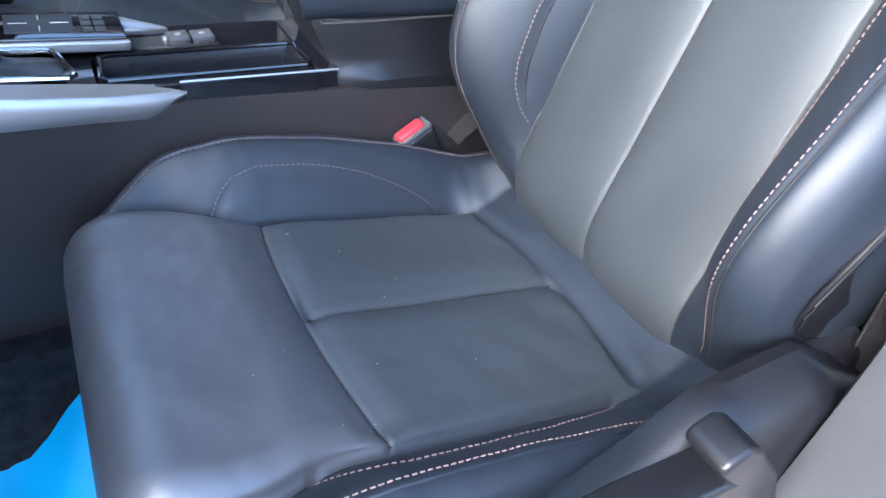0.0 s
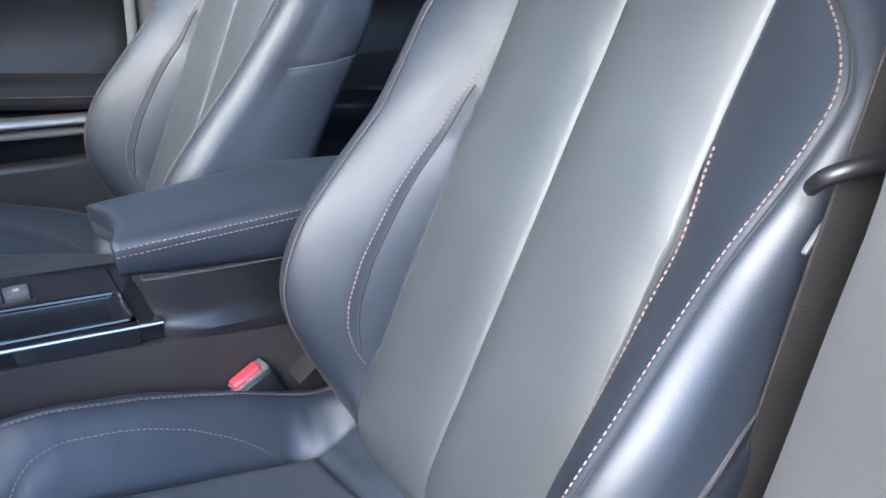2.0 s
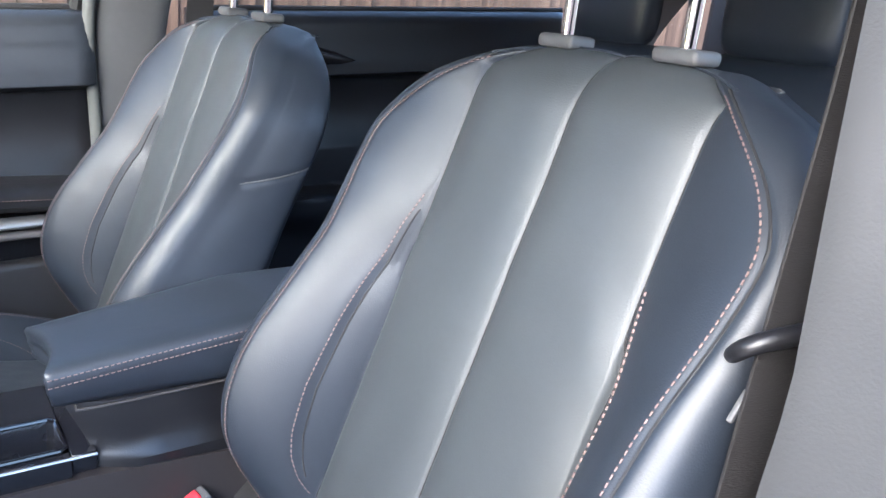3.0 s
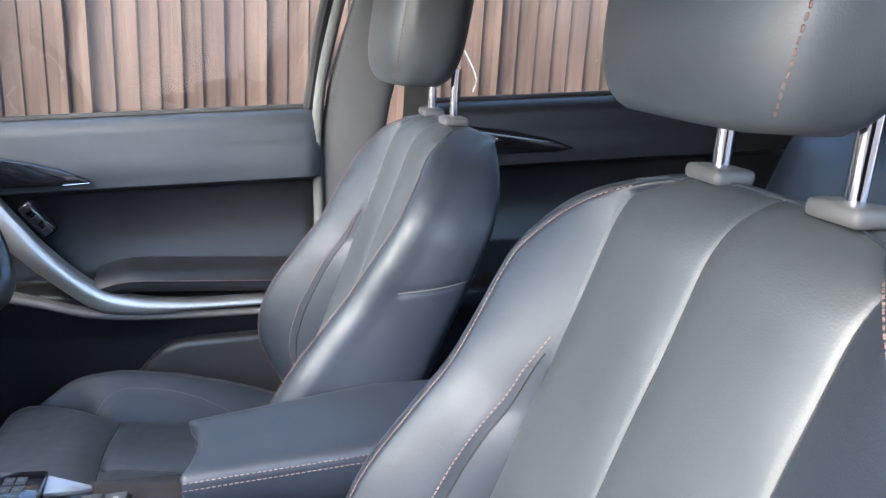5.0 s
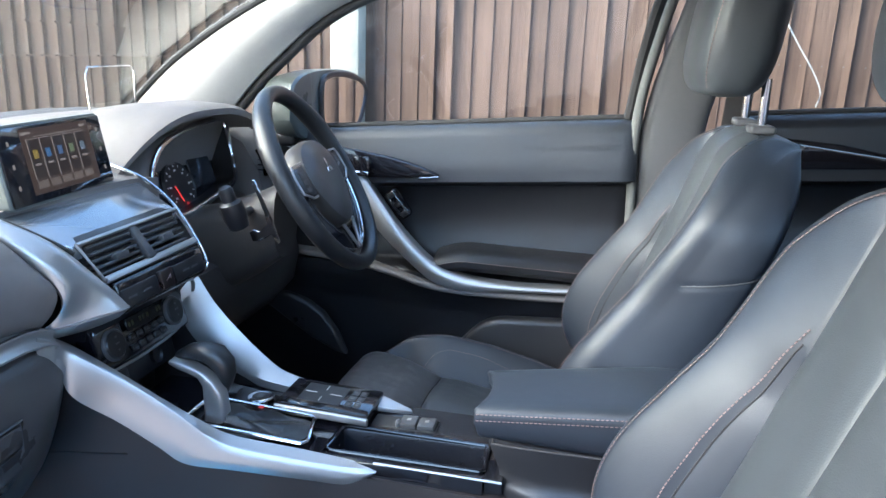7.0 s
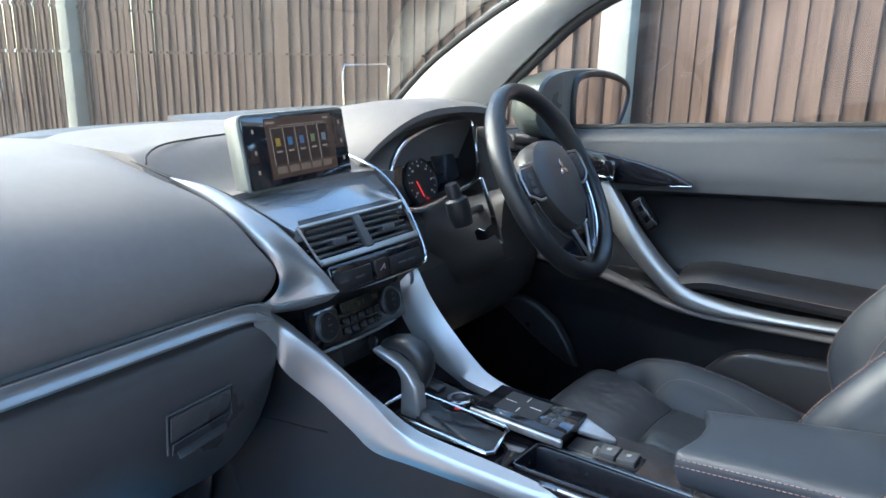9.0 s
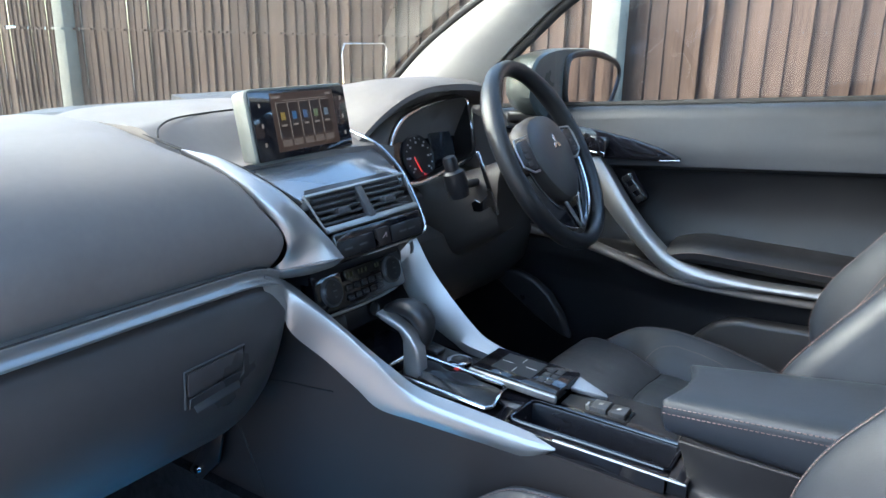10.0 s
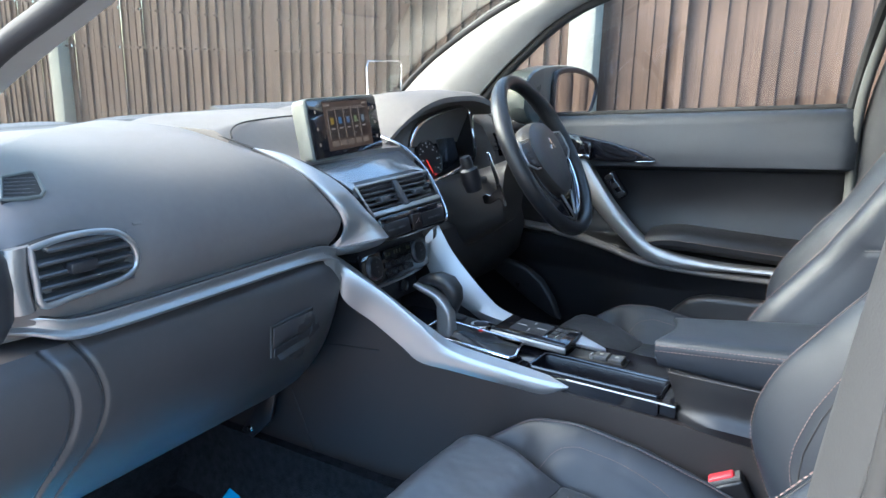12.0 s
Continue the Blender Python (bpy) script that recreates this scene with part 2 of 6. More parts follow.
def slab(sections, depth, bm=None):
    """An open skin given a thickness: sections of points, moved by the vector depth for the far side."""
    d = Vector(depth)
    bm = bm or bmesh.new()
    near = [[bm.verts.new(p) for p in s] for s in sections]
    far = [[bm.verts.new(Vector(p) + d) for p in s] for s in sections]
    m, n = len(near), len(near[0])
    for g in (near, far):
        for a, b in zip(g, g[1:]):
            for i in range(n - 1):
                bm.faces.new((a[i], a[i + 1], b[i + 1], b[i]))
    for a, b in ((near[0], far[0]), (near[-1], far[-1])):
        for i in range(n - 1):
            bm.faces.new((a[i], a[i + 1], b[i + 1], b[i]))
    for i in (0, n - 1):
        for r in range(m - 1):
            bm.faces.new((near[r][i], near[r + 1][i], far[r + 1][i], far[r][i]))
    return bm


def curve_points(pts, n):
    """n points evenly spaced along a smooth line through pts."""
    p = [Vector(q) for q in pts]
    if len(p) < 3:
        dense = [p[0].lerp(p[-1], i / 40) for i in range(41)]
    else:
        e = [p[0] * 2 - p[1]] + p + [p[-1] * 2 - p[-2]]
        dense = []
        for i in range(1, len(e) - 2):
            a, b, c, d = e[i - 1:i + 3]
            for k in range(24):
                t = k / 24
                dense.append(0.5 * (2 * b + (c - a) * t + (2 * a - 5 * b + 4 * c - d) * t * t + (3 * b - a - 3 * c + d) * t ** 3))
        dense.append(p[-1])
    acc = [0.0]
    for a, b in zip(dense, dense[1:]):
        acc.append(acc[-1] + (b - a).length)
    out, j = [], 0
    for i in range(n):
        s = acc[-1] * i / (n - 1)
        while j < len(acc) - 2 and acc[j + 1] < s:
            j += 1
        w = (s - acc[j]) / max(1e-9, acc[j + 1] - acc[j])
        out.append(dense[j].lerp(dense[j + 1], w))
    return out


def tube(pts, radius, seg=10, n=0, ring=False, bm=None, flat=1.0, up=(0, 0, 1)):
    """A round or oval bar along a line."""
    p = curve_points(pts, n) if n else [Vector(q) for q in pts]
    secs = []
    m = len(p)
    for i in range(m):
        a = p[(i - 1) % m] if ring or i else p[0]
        b = p[(i + 1) % m] if ring or i < m - 1 else p[-1]
        t = (b - a).normalized()
        x = t.cross(Vector(up))
        x = x.normalized() if x.length > 1e-4 else t.orthogonal().normalized()
        y = t.cross(x).normalized()
        r = lerp_table([(k / (len(radius) - 1), v) for k, v in enumerate(radius)], i / (m - 1)) if isinstance(radius, (list, tuple)) else radius
        secs.append([p[i] + x * math.cos(k * 2 * math.pi / seg) * r + y * math.sin(k * 2 * math.pi / seg) * r * flat for k in range(seg)])
    if ring:
        secs.append(secs[0])
        return loft(secs, True, False, bm)
    return loft(secs, True, True, bm)


def block(c, size, bevel=0.0, seg=2, rot=None, bm=None):
    """A box with rounded edges about the centre c; rot: Euler degrees."""
    b = bmesh.new()
    bmesh.ops.create_cube(b, size=1.0)
    bmesh.ops.scale(b, vec=size, verts=b.verts)
    if bevel:
        bmesh.ops.bevel(b, geom=b.edges[:], offset=bevel, segments=seg, profile=0.5, affect="EDGES", clamp_overlap=True)
    m = pose(*c, *(rot or (0, 0, 0)))
    bmesh.ops.transform(b, matrix=m, verts=b.verts)
    if bm is None:
        return b
    me = bpy.data.meshes.new("tmp")
    b.to_mesh(me)
    b.free()
    bm.from_mesh(me)
    bpy.data.meshes.remove(me)
    return bm


def plate(outline, depth, bevel=0.0, seg=2):
    """A flat outline (3D points in one plane) drawn out by the vector depth, with rounded edges."""
    bm = bmesh.new()
    f = bm.faces.new([bm.verts.new(p) for p in outline])
    r = bmesh.ops.extrude_face_region(bm, geom=[f])
    bmesh.ops.translate(bm, vec=depth, verts=[v for v in r["geom"] if isinstance(v, bmesh.types.BMVert)])
    if bevel:
        bmesh.ops.recalc_face_normals(bm, faces=bm.faces)
        bmesh.ops.bevel(bm, geom=bm.edges[:], offset=bevel, segments=seg, profile=0.5, affect="EDGES", clamp_overlap=True)
    return bm


def lathe(profile, seg=32, at=None):
    """A turned body: (radius, height) pairs about the z axis, moved to the pose at."""
    secs = [[Vector((r * math.cos(k * 2 * math.pi / seg), r * math.sin(k * 2 * math.pi / seg), h)) for k in range(seg)] for r, h in profile]
    bm = loft(secs)
    if at is not None:
        bmesh.ops.transform(bm, matrix=at, verts=bm.verts)
    return bm


def lerp_table(table, v):
    """The value at v in a table of (v, value) pairs, smoothly between."""
    if v <= table[0][0]:
        return table[0][1]
    for (a, x), (b, y) in zip(table, table[1:]):
        if v <= b:
            t = (v - a) / (b - a)
            return x + (y - x) * t
    return table[-1][1]


def step(a, b, v):
    t = min(1.0, max(0.0, (v - a) / (b - a)))
    return t * t * (3 - 2 * t)


def groove(d, width, depth):
    return -depth * math.exp(-(d / width) ** 2)


def stitches(lines, out, pitch=0.0058, length=0.0042, r=0.0008):
    """Short raised threads along lines of points; out(p): the direction in which they stand proud."""
    bm = bmesh.new()
    for line in lines:
        total = sum(((Vector(b) - Vector(a)).length for a, b in zip(line, line[1:])))
        n = max(2, int(total / pitch))
        p = curve_points(line, n + 1)
        for a, b in zip(p, p[1:]):
            t = (b - a).normalized()
            o = Vector(out(a)).normalized()
            s = t.cross(o).normalized()
            c = (a + b) / 2 + o * 0.0004
            e = t * length / 2
            ring0 = [c - e * 0.75 + s * r, c - e * 0.75 + o * r, c - e * 0.75 - s * r]
            ring1 = [c + e * 0.75 + s * r, c + e * 0.75 + o * r, c + e * 0.75 - s * r]
            v0 = [bm.verts.new(q) for q in ring0]
            v1 = [bm.verts.new(q) for q in ring1]
            i0, i1 = bm.verts.new(c - e - o * 0.0004), bm.verts.new(c + e - o * 0.0004)
            for k in range(2):
                bm.faces.new((v0[k], v0[k + 1], v1[k + 1], v1[k]))
                bm.faces.new((v0[k], v0[k + 1], i0))
                bm.faces.new((v1[k], v1[k + 1], i1))
    return bm


# ---- front seats ----
RAKE = 0.34            # lean of the backrest, metres back for each metre up
BACK_W = [(0.70, 0.187), (0.735, 0.218), (0.77, 0.231), (0.80, 0.239), (0.83, 0.246), (0.87, 0.252), (0.91, 0.256), (0.95, 0.258), (1.0, 0.254), (1.06, 0.252),
          (1.12, 0.260), (1.18, 0.264), (1.22, 0.250), (1.25, 0.224), (1.275, 0.186), (1.292, 0.148), (1.305, 0.105)]
BACK_D = [(0.70, -0.020), (0.735, -0.006), (0.77, 0.031), (0.80, 0.068), (0.83, 0.095), (0.87, 0.106), (0.91, 0.104), (0.95, 0.095), (1.0, 0.079), (1.06, 0.058),
          (1.12, 0.045), (1.18, 0.035), (1.25, 0.018), (1.305, 0.0)]
CREST = [(0.70, 0.152), (0.735, 0.183), (0.77, 0.195), (0.80, 0.202), (0.83, 0.209), (0.87, 0.215), (0.91, 0.220), (0.95, 0.222), (1.0, 0.220), (1.06, 0.218),
         (1.12, 0.228), (1.18, 0.233), (1.22, 0.207), (1.25, 0.172), (1.275, 0.142), (1.30, 0.10)]



def smooth_table(table, v):
    return sum(lerp_table(table, v + 0.008 * k) * (4 - abs(k)) for k in range(-3, 4)) / 16


def seam_o(z):
    """The seam beside the middle panels, which sways a little."""
    return 0.139 + 0.004 * math.sin(9 * z) + 0.005 * math.exp(-((z - 1.06) / 0.03) ** 2)


def back_columns(z):
    """Where the backrest's grid lines run at height z, along its seams."""
    w, c, m = smooth_table(BACK_W, z), smooth_table(CREST, z), seam_o(z)
    m = min(m, c - 0.012)
    a = min(max(bolster_arc(z), m + 0.012), (m + 2 * c) / 3)
    out = [m * (1 - math.cos(math.pi * k / 28)) / 2 for k in range(28)]
    out += [m + (a - m) * k / 10 for k in range(10)]
    out += [a + (c - a) * (1 - math.cos(math.pi * k / 26)) / 2 for k in range(26)]
    return out + [c + (w - c) * k / 16 for k in range(17)]


def back_d(o, z):
    """How far the backrest's front stands proud of its plane, o across from the middle."""
    w, c, d = smooth_table(BACK_W, z), smooth_table(CREST, z), smooth_table(BACK_D, z)
    a = abs(o)
    if a < c:
        seam = min(seam_o(z), c - 0.012)
        if a < seam:
            # two flat stuffed panels, rounded down to the seams on either side
            q = 2 * a / seam - 1
            v = 0.0085 * (1 - abs(q) ** 3.2)
        else:
            u = (a - seam) / max(1e-4, c - seam)
            v = d * (1 - (1 - u) ** 1.55)
    else:
        q = min(1.0, (a - c) / max(1e-4, w - c))
        v = d - 0.040 * (1 - math.sqrt(max(0, 1 - q * q)))
    v += groove(a - c, 0.004, 0.002) + groove(a - min(seam_o(z), c - 0.012), 0.0020, 0.0015) + groove(a, 0.0020, 0.0015)
    v += 0.0022 * noise.noise((o * 9, z * 8, 3.1)) + 0.0007 * noise.noise((o * 24, z * 20, 1.7))
    # the cover is pulled into short folds beside the seams
    v += 0.0010 * math.sin(55 * z + 40 * a) * math.exp(-((a - 0.115) / 0.014) ** 2 - ((z - 1.10) / 0.07) ** 2)
    v += 0.0009 * math.sin(60 * z) * math.exp(-((o - 0.016) / 0.010) ** 2 - ((z - 1.17) / 0.05) ** 2)
    arc = bolster_arc(z)
    if arc and a > 0.14:
        v += groove(a - arc, 0.0035, 0.0045) * step(0.008, 0.014, arc - seam_o(z)) - 0.0035 * step(0.0, -0.006, a - arc) * step(0.004, 0.012, arc - seam_o(z))
    top = min(1.0, max(0.0, (z - 1.235) / 0.071))
    low = min(1.0, max(0.0, (0.775 - z) / 0.076))
    v -= 0.062 * (1 - math.sqrt(max(0, 1 - top * top))) + 0.055 * (1 - math.sqrt(max(0, 1 - low * low)))
    return v


def bolster_arc(z):
    """The line of the inner seam that arches over each side bolster."""
    if not 0.80 < z < 1.132:
        return 0
    return lerp_table([(0.80, 0.139), (0.815, 0.149), (0.835, 0.156), (0.86, 0.160), (0.91, 0.163), (0.98, 0.162), (1.045, 0.157), (1.09, 0.150), (1.132, 0.139)], z)


def back_point(o, z, lift=0.0):
    d = back_d(o, z) + lift
    n = Vector((-1, 0, RAKE)).normalized()
    return Vector((RAKE * (z - 1.13), o, z)) + n * d


def backrest_mesh():
    secs = []
    n = Vector((-1, 0, RAKE)).normalized()
    for i in range(151):
        t = i / 150
        z = 0.700 + 0.6055 * t
        w = smooth_table(BACK_W, z)
        ring = []
        cols = back_columns(z)
        for o in [-v for v in reversed(cols[1:])] + cols:
            ring.append(back_point(o, z))
        edge = back_d(w, z)
        top = min(1.0, max(0.0, (z - 1.235) / 0.071))
        rear = -0.092 + 0.02 * (1 - math.sqrt(max(0, 1 - top * top)))
        base = Vector((RAKE * (z - 1.13), 0, z))
        side = []
        for k in range(1, 25):
            q = k / 24
            d = edge + (rear - edge) * q
            y = w + 0.010 * math.sin(q * math.pi) - 0.045 * max(0, q - 0.72) ** 2 / 0.0784
            # a seam runs down and across the side panel
            y += groove(z - (1.09 + 0.06 * q), 0.004, 0.0025) + groove(q - 0.93, 0.03, 0.002)
            side.append((y, d))
        ring += [base + n * d + Vector((0, y, 0)) for y, d in side]
        ring += [base + n * (rear - 0.012 * math.sin(math.pi * k / 9)) + Vector((0, side[-1][0] * (1 - 2 * k / 9), 0)) for k in range(1, 9)]
        ring += [base + n * d + Vector((0, -y, 0)) for y, d in reversed(side)]
        secs.append(ring)
    return loft(secs)


CUSH_H = [(-0.62, -0.020), (-0.575, -0.014), (-0.548, 0.010), (-0.51, 0.038), (-0.44, 0.061), (-0.35, 0.064), (-0.25, 0.056), (-0.17, 0.042), (-0.10, 0.030)]


def panel_edge(x):
    """Half the width of the cushion's middle panel, which widens to its front corners."""
    return 0.164 + 0.050 * step(-0.44, -0.60, x)


def cushion_z(x, o):
    a = abs(o)
    z = 0.731 - 0.15 * (x + 0.439)
    h = smooth_table(CUSH_H, x)
    if o < 0:
        h *= 0.62
    # the panel's rounded edge dips to a seam, from which the bolster swells
    dip = (0.034 * step(-0.612, -0.570, x) if o > 0 else 0.016 * step(-0.612, -0.570, x)) * (1 - step(-0.20, -0.15, x))
    edge = panel_edge(x)
    if a < edge:
        q = max(0.0, (a - edge + 0.014) / 0.014)
        z -= 0.7 * dip * (1 - math.sqrt(max(0.0, 1 - q * q)))
    else:
        u = min(1.0, (a - edge) / (max(0.226, edge + 0.02) - edge))
        z += -dip + (h + dip) * (1 - (1 - u) ** 1.5)
    if a > 0.226:
        q = min(1, (a - 0.226) / 0.042)
        z -= 0.045 * (1 - math.sqrt(max(0, 1 - q * q)))
    # stuffed panels between the seams
    cross, rear = cross_x(o), rear_x(o)
    if a < 0.16:
        z += 0.005 * math.cos(o / 0.16 * math.pi / 2)
    z += groove(x - cross, 0.0032, 0.0030) * (1 - step(0.155, 0.17, a)) + groove(x - cross, 0.016, 0.0070) * (1 - step(0.14, 0.17, a))
    if x > cross:
        z += (groove(o + 0.004 * math.sin(12 * x), 0.005, 0.004) + groove(o, 0.022, 0.006)) * (1 - step(rear - 0.01, rear, x)) * step(0, 0.01, x - cross)
    z += groove(x - rear, 0.008, 0.008) * (1 - step(0.15, 0.17, a))
    arc = cushion_arc(x)
    if arc:
        z += groove(a - arc, 0.0045, 0.0035)
    z += 0.045 * step(-0.165, -0.085, x) * (1 - step(0.19, 0.25, a))
    z += 0.0015 * noise.noise((o * 22, x * 22, 5.5)) + 0.0007 * noise.noise((o * 60, x * 60, 2.2))
    # wrinkles from use on the outer part of the panel
    z += 0.0009 * math.sin(90 * (x + 0.6 * o)) * math.exp(-((o + 0.10) / 0.05) ** 2 - ((x + 0.27) / 0.06) ** 2)
    # the thigh panel swells ahead of its seam and rolls over the front
    z += 0.014 * step(-0.43, -0.49, x) * (1 - step(panel_edge(x) - 0.03, panel_edge(x) + 0.01, a))
    q = min(1.0, max(0.0, (-0.568 - x) / 0.049))
    z -= 0.060 * (1 - math.sqrt(max(0, 1 - q * q)))
    return z


def cushion_arc(x):
    if not -0.485 < x < -0.195:
        return 0
    return max(panel_edge(x) + 0.001, lerp_table([(-0.485, 0.164), (-0.470, 0.182), (-0.45, 0.193), (-0.42, 0.199), (-0.36, 0.200), (-0.30, 0.196), (-0.25, 0.187), (-0.22, 0.178), (-0.195, 0.164)], x))


def cushion_w(x):
    q = min(1.0, max(0.0, (-0.55 - x) / 0.067))
    return 0.262 - 0.022 * (1 - math.sqrt(max(0, 1 - q * q))) - 0.045 * step(-0.5, -0.60, x)


def cushion_point(x, o, lift=0.0):
    return Vector((x, o * cushion_w(x) / 0.268, cushion_z(x, o) + lift))


def cross_x(o):
    return -0.437 + 0.012 * (o / 0.15) ** 2 - 0.03 * o if abs(o) < 0.17 else -0.4216 - 0.0051 * math.copysign(1, o)


def rear_x(o):
    return -0.152 - 0.012 * step(0.05, 0.16, abs(o))


def cushion_mesh():
    cols = [0.164 * k / 46 for k in range(46)] + [0.164 + 0.104 * k / 26 for k in range(27)]
    cols = [-v for v in reversed(cols[1:])] + cols
    secs = []
    for i in range(145):
        def along(o):
            c, r = cross_x(o), rear_x(o)
            if i <= 60:
                return -0.617 + (c + 0.617) * (1 - (1 - i / 60) ** 1.25)
            if i <= 124:
                return c + (r - c) * (1 - math.cos(math.pi * (i - 60) / 64)) / 2
            return r + (-0.070 - r) * (i - 124) / 20
        ring = []
        for o in cols:
            x = along(o)
            e = panel_edge(x)
            o = math.copysign(abs(o) * e / 0.164 if abs(o) <= 0.164 else e + (abs(o) - 0.164) * (0.268 - e) / 0.104, o)
            ring.append(Vector((x, o * cushion_w(x) / 0.268, cushion_z(x, o))))
        for s_ in (1, -1):
            x = along(s_ * 0.268)
            q = min(1.0, max(0.0, (-0.55 - x) / 0.067))
            w, ztop = cushion_w(x), (ring[len(cols) - 1] if s_ > 0 else ring[0]).z
            low = 0.565 + 0.05 * (1 - math.sqrt(max(0, 1 - q * q)))
            side = [Vector((x, s_ * (w + 0.006 * math.sin(k / 8 * 3.1)), ztop + (low - ztop) * k / 8)) for k in range(1, 9)]
            ring += side if s_ > 0 else [Vector((x, w * (1 - 2 * k / 9), low)) for k in range(1, 9)] + side[::-1]
        secs.append(ring)
    return loft(secs)


def headrest_mesh():
    secs = []
    for i in range(41):
        t = i / 40
        v = -1 + 2 * t
        s = (1 - abs(v) ** 3.2) ** (1 / 3.2) if abs(v) < 1 else 0.0
        s = max(s, 0.02)
        z = 1.437 + 0.098 * v
        ring = []
        for k in range(64):
            a = 2 * math.pi * k / 64
            ca, sa = math.cos(a), math.sin(a)
            e = 2 / 3.4
            y = 0.134 * math.copysign(abs(sa) ** e, sa) * (0.80 + 0.20 * s) * (0.93 + 0.07 * v) * (s ** 0.25)
            x = 0.060 * math.copysign(abs(ca) ** e, ca) * s
            if x < 0:
                x -= 0.006 * (1 - (y / 0.134) ** 2)
                x -= groove(abs(y) - 0.116, 0.004, 0.003)
            ring.append(Vector((0.045 + x + RAKE * 0.35 * (z - 1.437), y, z)))
        secs.append(ring)
    return loft(secs)


def build_seat(at):
    seat = thing("front_seat", "black leather front seat with pale pink contrast stitching", "car seat", "front seats", at)
    drop = pose(0.30, 0, -0.42)
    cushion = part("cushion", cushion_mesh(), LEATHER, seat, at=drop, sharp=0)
    back = part("backrest", backrest_mesh(), LEATHER, seat, at=drop, sharp=0)
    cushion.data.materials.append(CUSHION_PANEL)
    cushion.data.materials.append(SHEEN_LEATHER)
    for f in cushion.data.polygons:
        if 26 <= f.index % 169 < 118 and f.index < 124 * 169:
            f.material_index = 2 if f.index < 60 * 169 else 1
    # the middle panels are of a duller leather, sewn in with dark seams
    back.data.materials.append(INSERT)
    for f in back.data.polygons:
        if 52 <= f.index % 217 < 108:
            f.material_index = 1
    rows_z = [0.735 + 0.545 * i / 60 for i in range(61)]
    for o_of in (lambda z: 0.0, seam_o, lambda z: -seam_o(z)):
        part("seam", tube([back_point(o_of(z), z, -0.0002) for z in rows_z if abs(o_of(z)) < smooth_table(CREST, z) - 0.012], 0.0011, 6), RUBBER, back)
    part("seam", tube([cushion_point(cross_x(o), o, 0.0) for o in [-0.162 + 0.324 * i / 40 for i in range(41)]], 0.0011, 6), RUBBER, cushion)
    part("seam", tube([cushion_point(x, -0.004 * math.sin(12 * x), 0.0) for x in [-0.432 + 0.275 * i / 40 for i in range(41)]], 0.0009, 6), RUBBER, cushion)
    n = Vector((-1, 0, RAKE)).normalized()
    for side in (-1, 1):
        # double row along the arched seam, single row on the crest
        arc = [back_point(side * (bolster_arc(0.803 + 0.327 * i / 30) + 0.004), 0.803 + 0.327 * i / 30, 0.001) for i in range(31)]
        part("stitching", stitches([arc], lambda p: n, r=0.0011), THREAD, back)
        part("seam", tube([back_point(side * (bolster_arc(0.803 + 0.327 * i / 40)), 0.803 + 0.327 * i / 40, 0.0002) for i in range(2, 39)], 0.0011, 6), RUBBER, back)
        crest = [back_point(side * (smooth_table(CREST, 0.74 + 0.535 * i / 50) - 0.005), 0.74 + 0.535 * i / 50, 0.001) for i in range(51)]
        part("stitching", stitches([crest], lambda p: n), THREAD, back)
        part("piping", tube([back_point(side * (smooth_table(CREST, 0.73 + 0.55 * i / 50) + 0.001), 0.73 + 0.55 * i / 50, -0.0006) for i in range(51)], 0.0016, 6), RUBBER, back)
        carc = []
        for i in range(31):
            x = -0.483 + 0.286 * i / 30
            o = side * (cushion_arc(x) + 0.004)
            carc.append(cushion_point(x, o, 0.0012))
        part("stitching", stitches([carc], lambda p: (0, 0, 1)), THREAD, cushion)
        pipe = []
        for i in range(41):
            x = -0.57 + 0.47 * i / 40
            o = side * 0.224
            pipe.append(cushion_point(x, o, 0.001))
        part("stitching", stitches([pipe], lambda p: (0, 0, 1)), THREAD, cushion)
        part("piping", tube([p + Vector((0, side * 0.005, -0.001)) for p in pipe], 0.002, 6), LEATHER, cushion)
    for side in (-1, 1):
        line = []
        for i in range(21):
            q = 0.02 + 0.88 * i / 20
            z = 1.09 + 0.06 * q
            w = smooth_table(BACK_W, z)
            d = back_d(w, z) + (-0.092 - back_d(w, z)) * q
            line.append(Vector((RAKE * (z - 1.13), side * (w + 0.010 * math.sin(q * math.pi) - 0.045 * max(0, q - 0.72) ** 2 / 0.0784 - 0.0018), z)) + n * d)
        # grey tube paler than the leather: the side seam's highlight as colour
        part("seam_highlight", tube(line, 0.0010, 6), DARKGREY, back)
    part("top_piping", tube([back_point(-0.14 + 0.28 * i / 24, 1.302 - 0.022 * abs(-1 + i / 12) ** 3, 0.0005) for i in range(25)], 0.0018, 6), LEATHER, back)
    head = part("headrest", headrest_mesh(), INSERT, seat, at=drop)
    for side in (-1, 1):
        line = []
        for i in range(21):
            v = -0.86 + 1.6 * i / 20
            s = (1 - abs(v) ** 3.2) ** (1 / 3.2)
            wide = 0.134 * (0.80 + 0.20 * s) * (0.93 + 0.07 * v) * s ** 0.25
            x = -0.060 * s * (1 - 0.90 ** 3.4) ** (1 / 3.4) - 0.0025
            line.append(Vector((0.045 + x + RAKE * 0.35 * 0.098 * v, side * wide * 0.90, 1.437 + 0.098 * v)))
        part("stitching", stitches([line], lambda p: (-1, side * 0.6, 0), r=0.0009), THREAD, head)
        part("post", tube([(0.088, side * 0.069, 1.27), (0.088, side * 0.069, 1.37)], 0.0068, 16), CHROME, seat, "chrome headrest post", at=drop)
        collar = block((0.088, side * 0.069, 1.296), (0.036, 0.046, 0.013), 0.005, 3)
        part("collar", collar, DARKGREY, seat, at=drop)
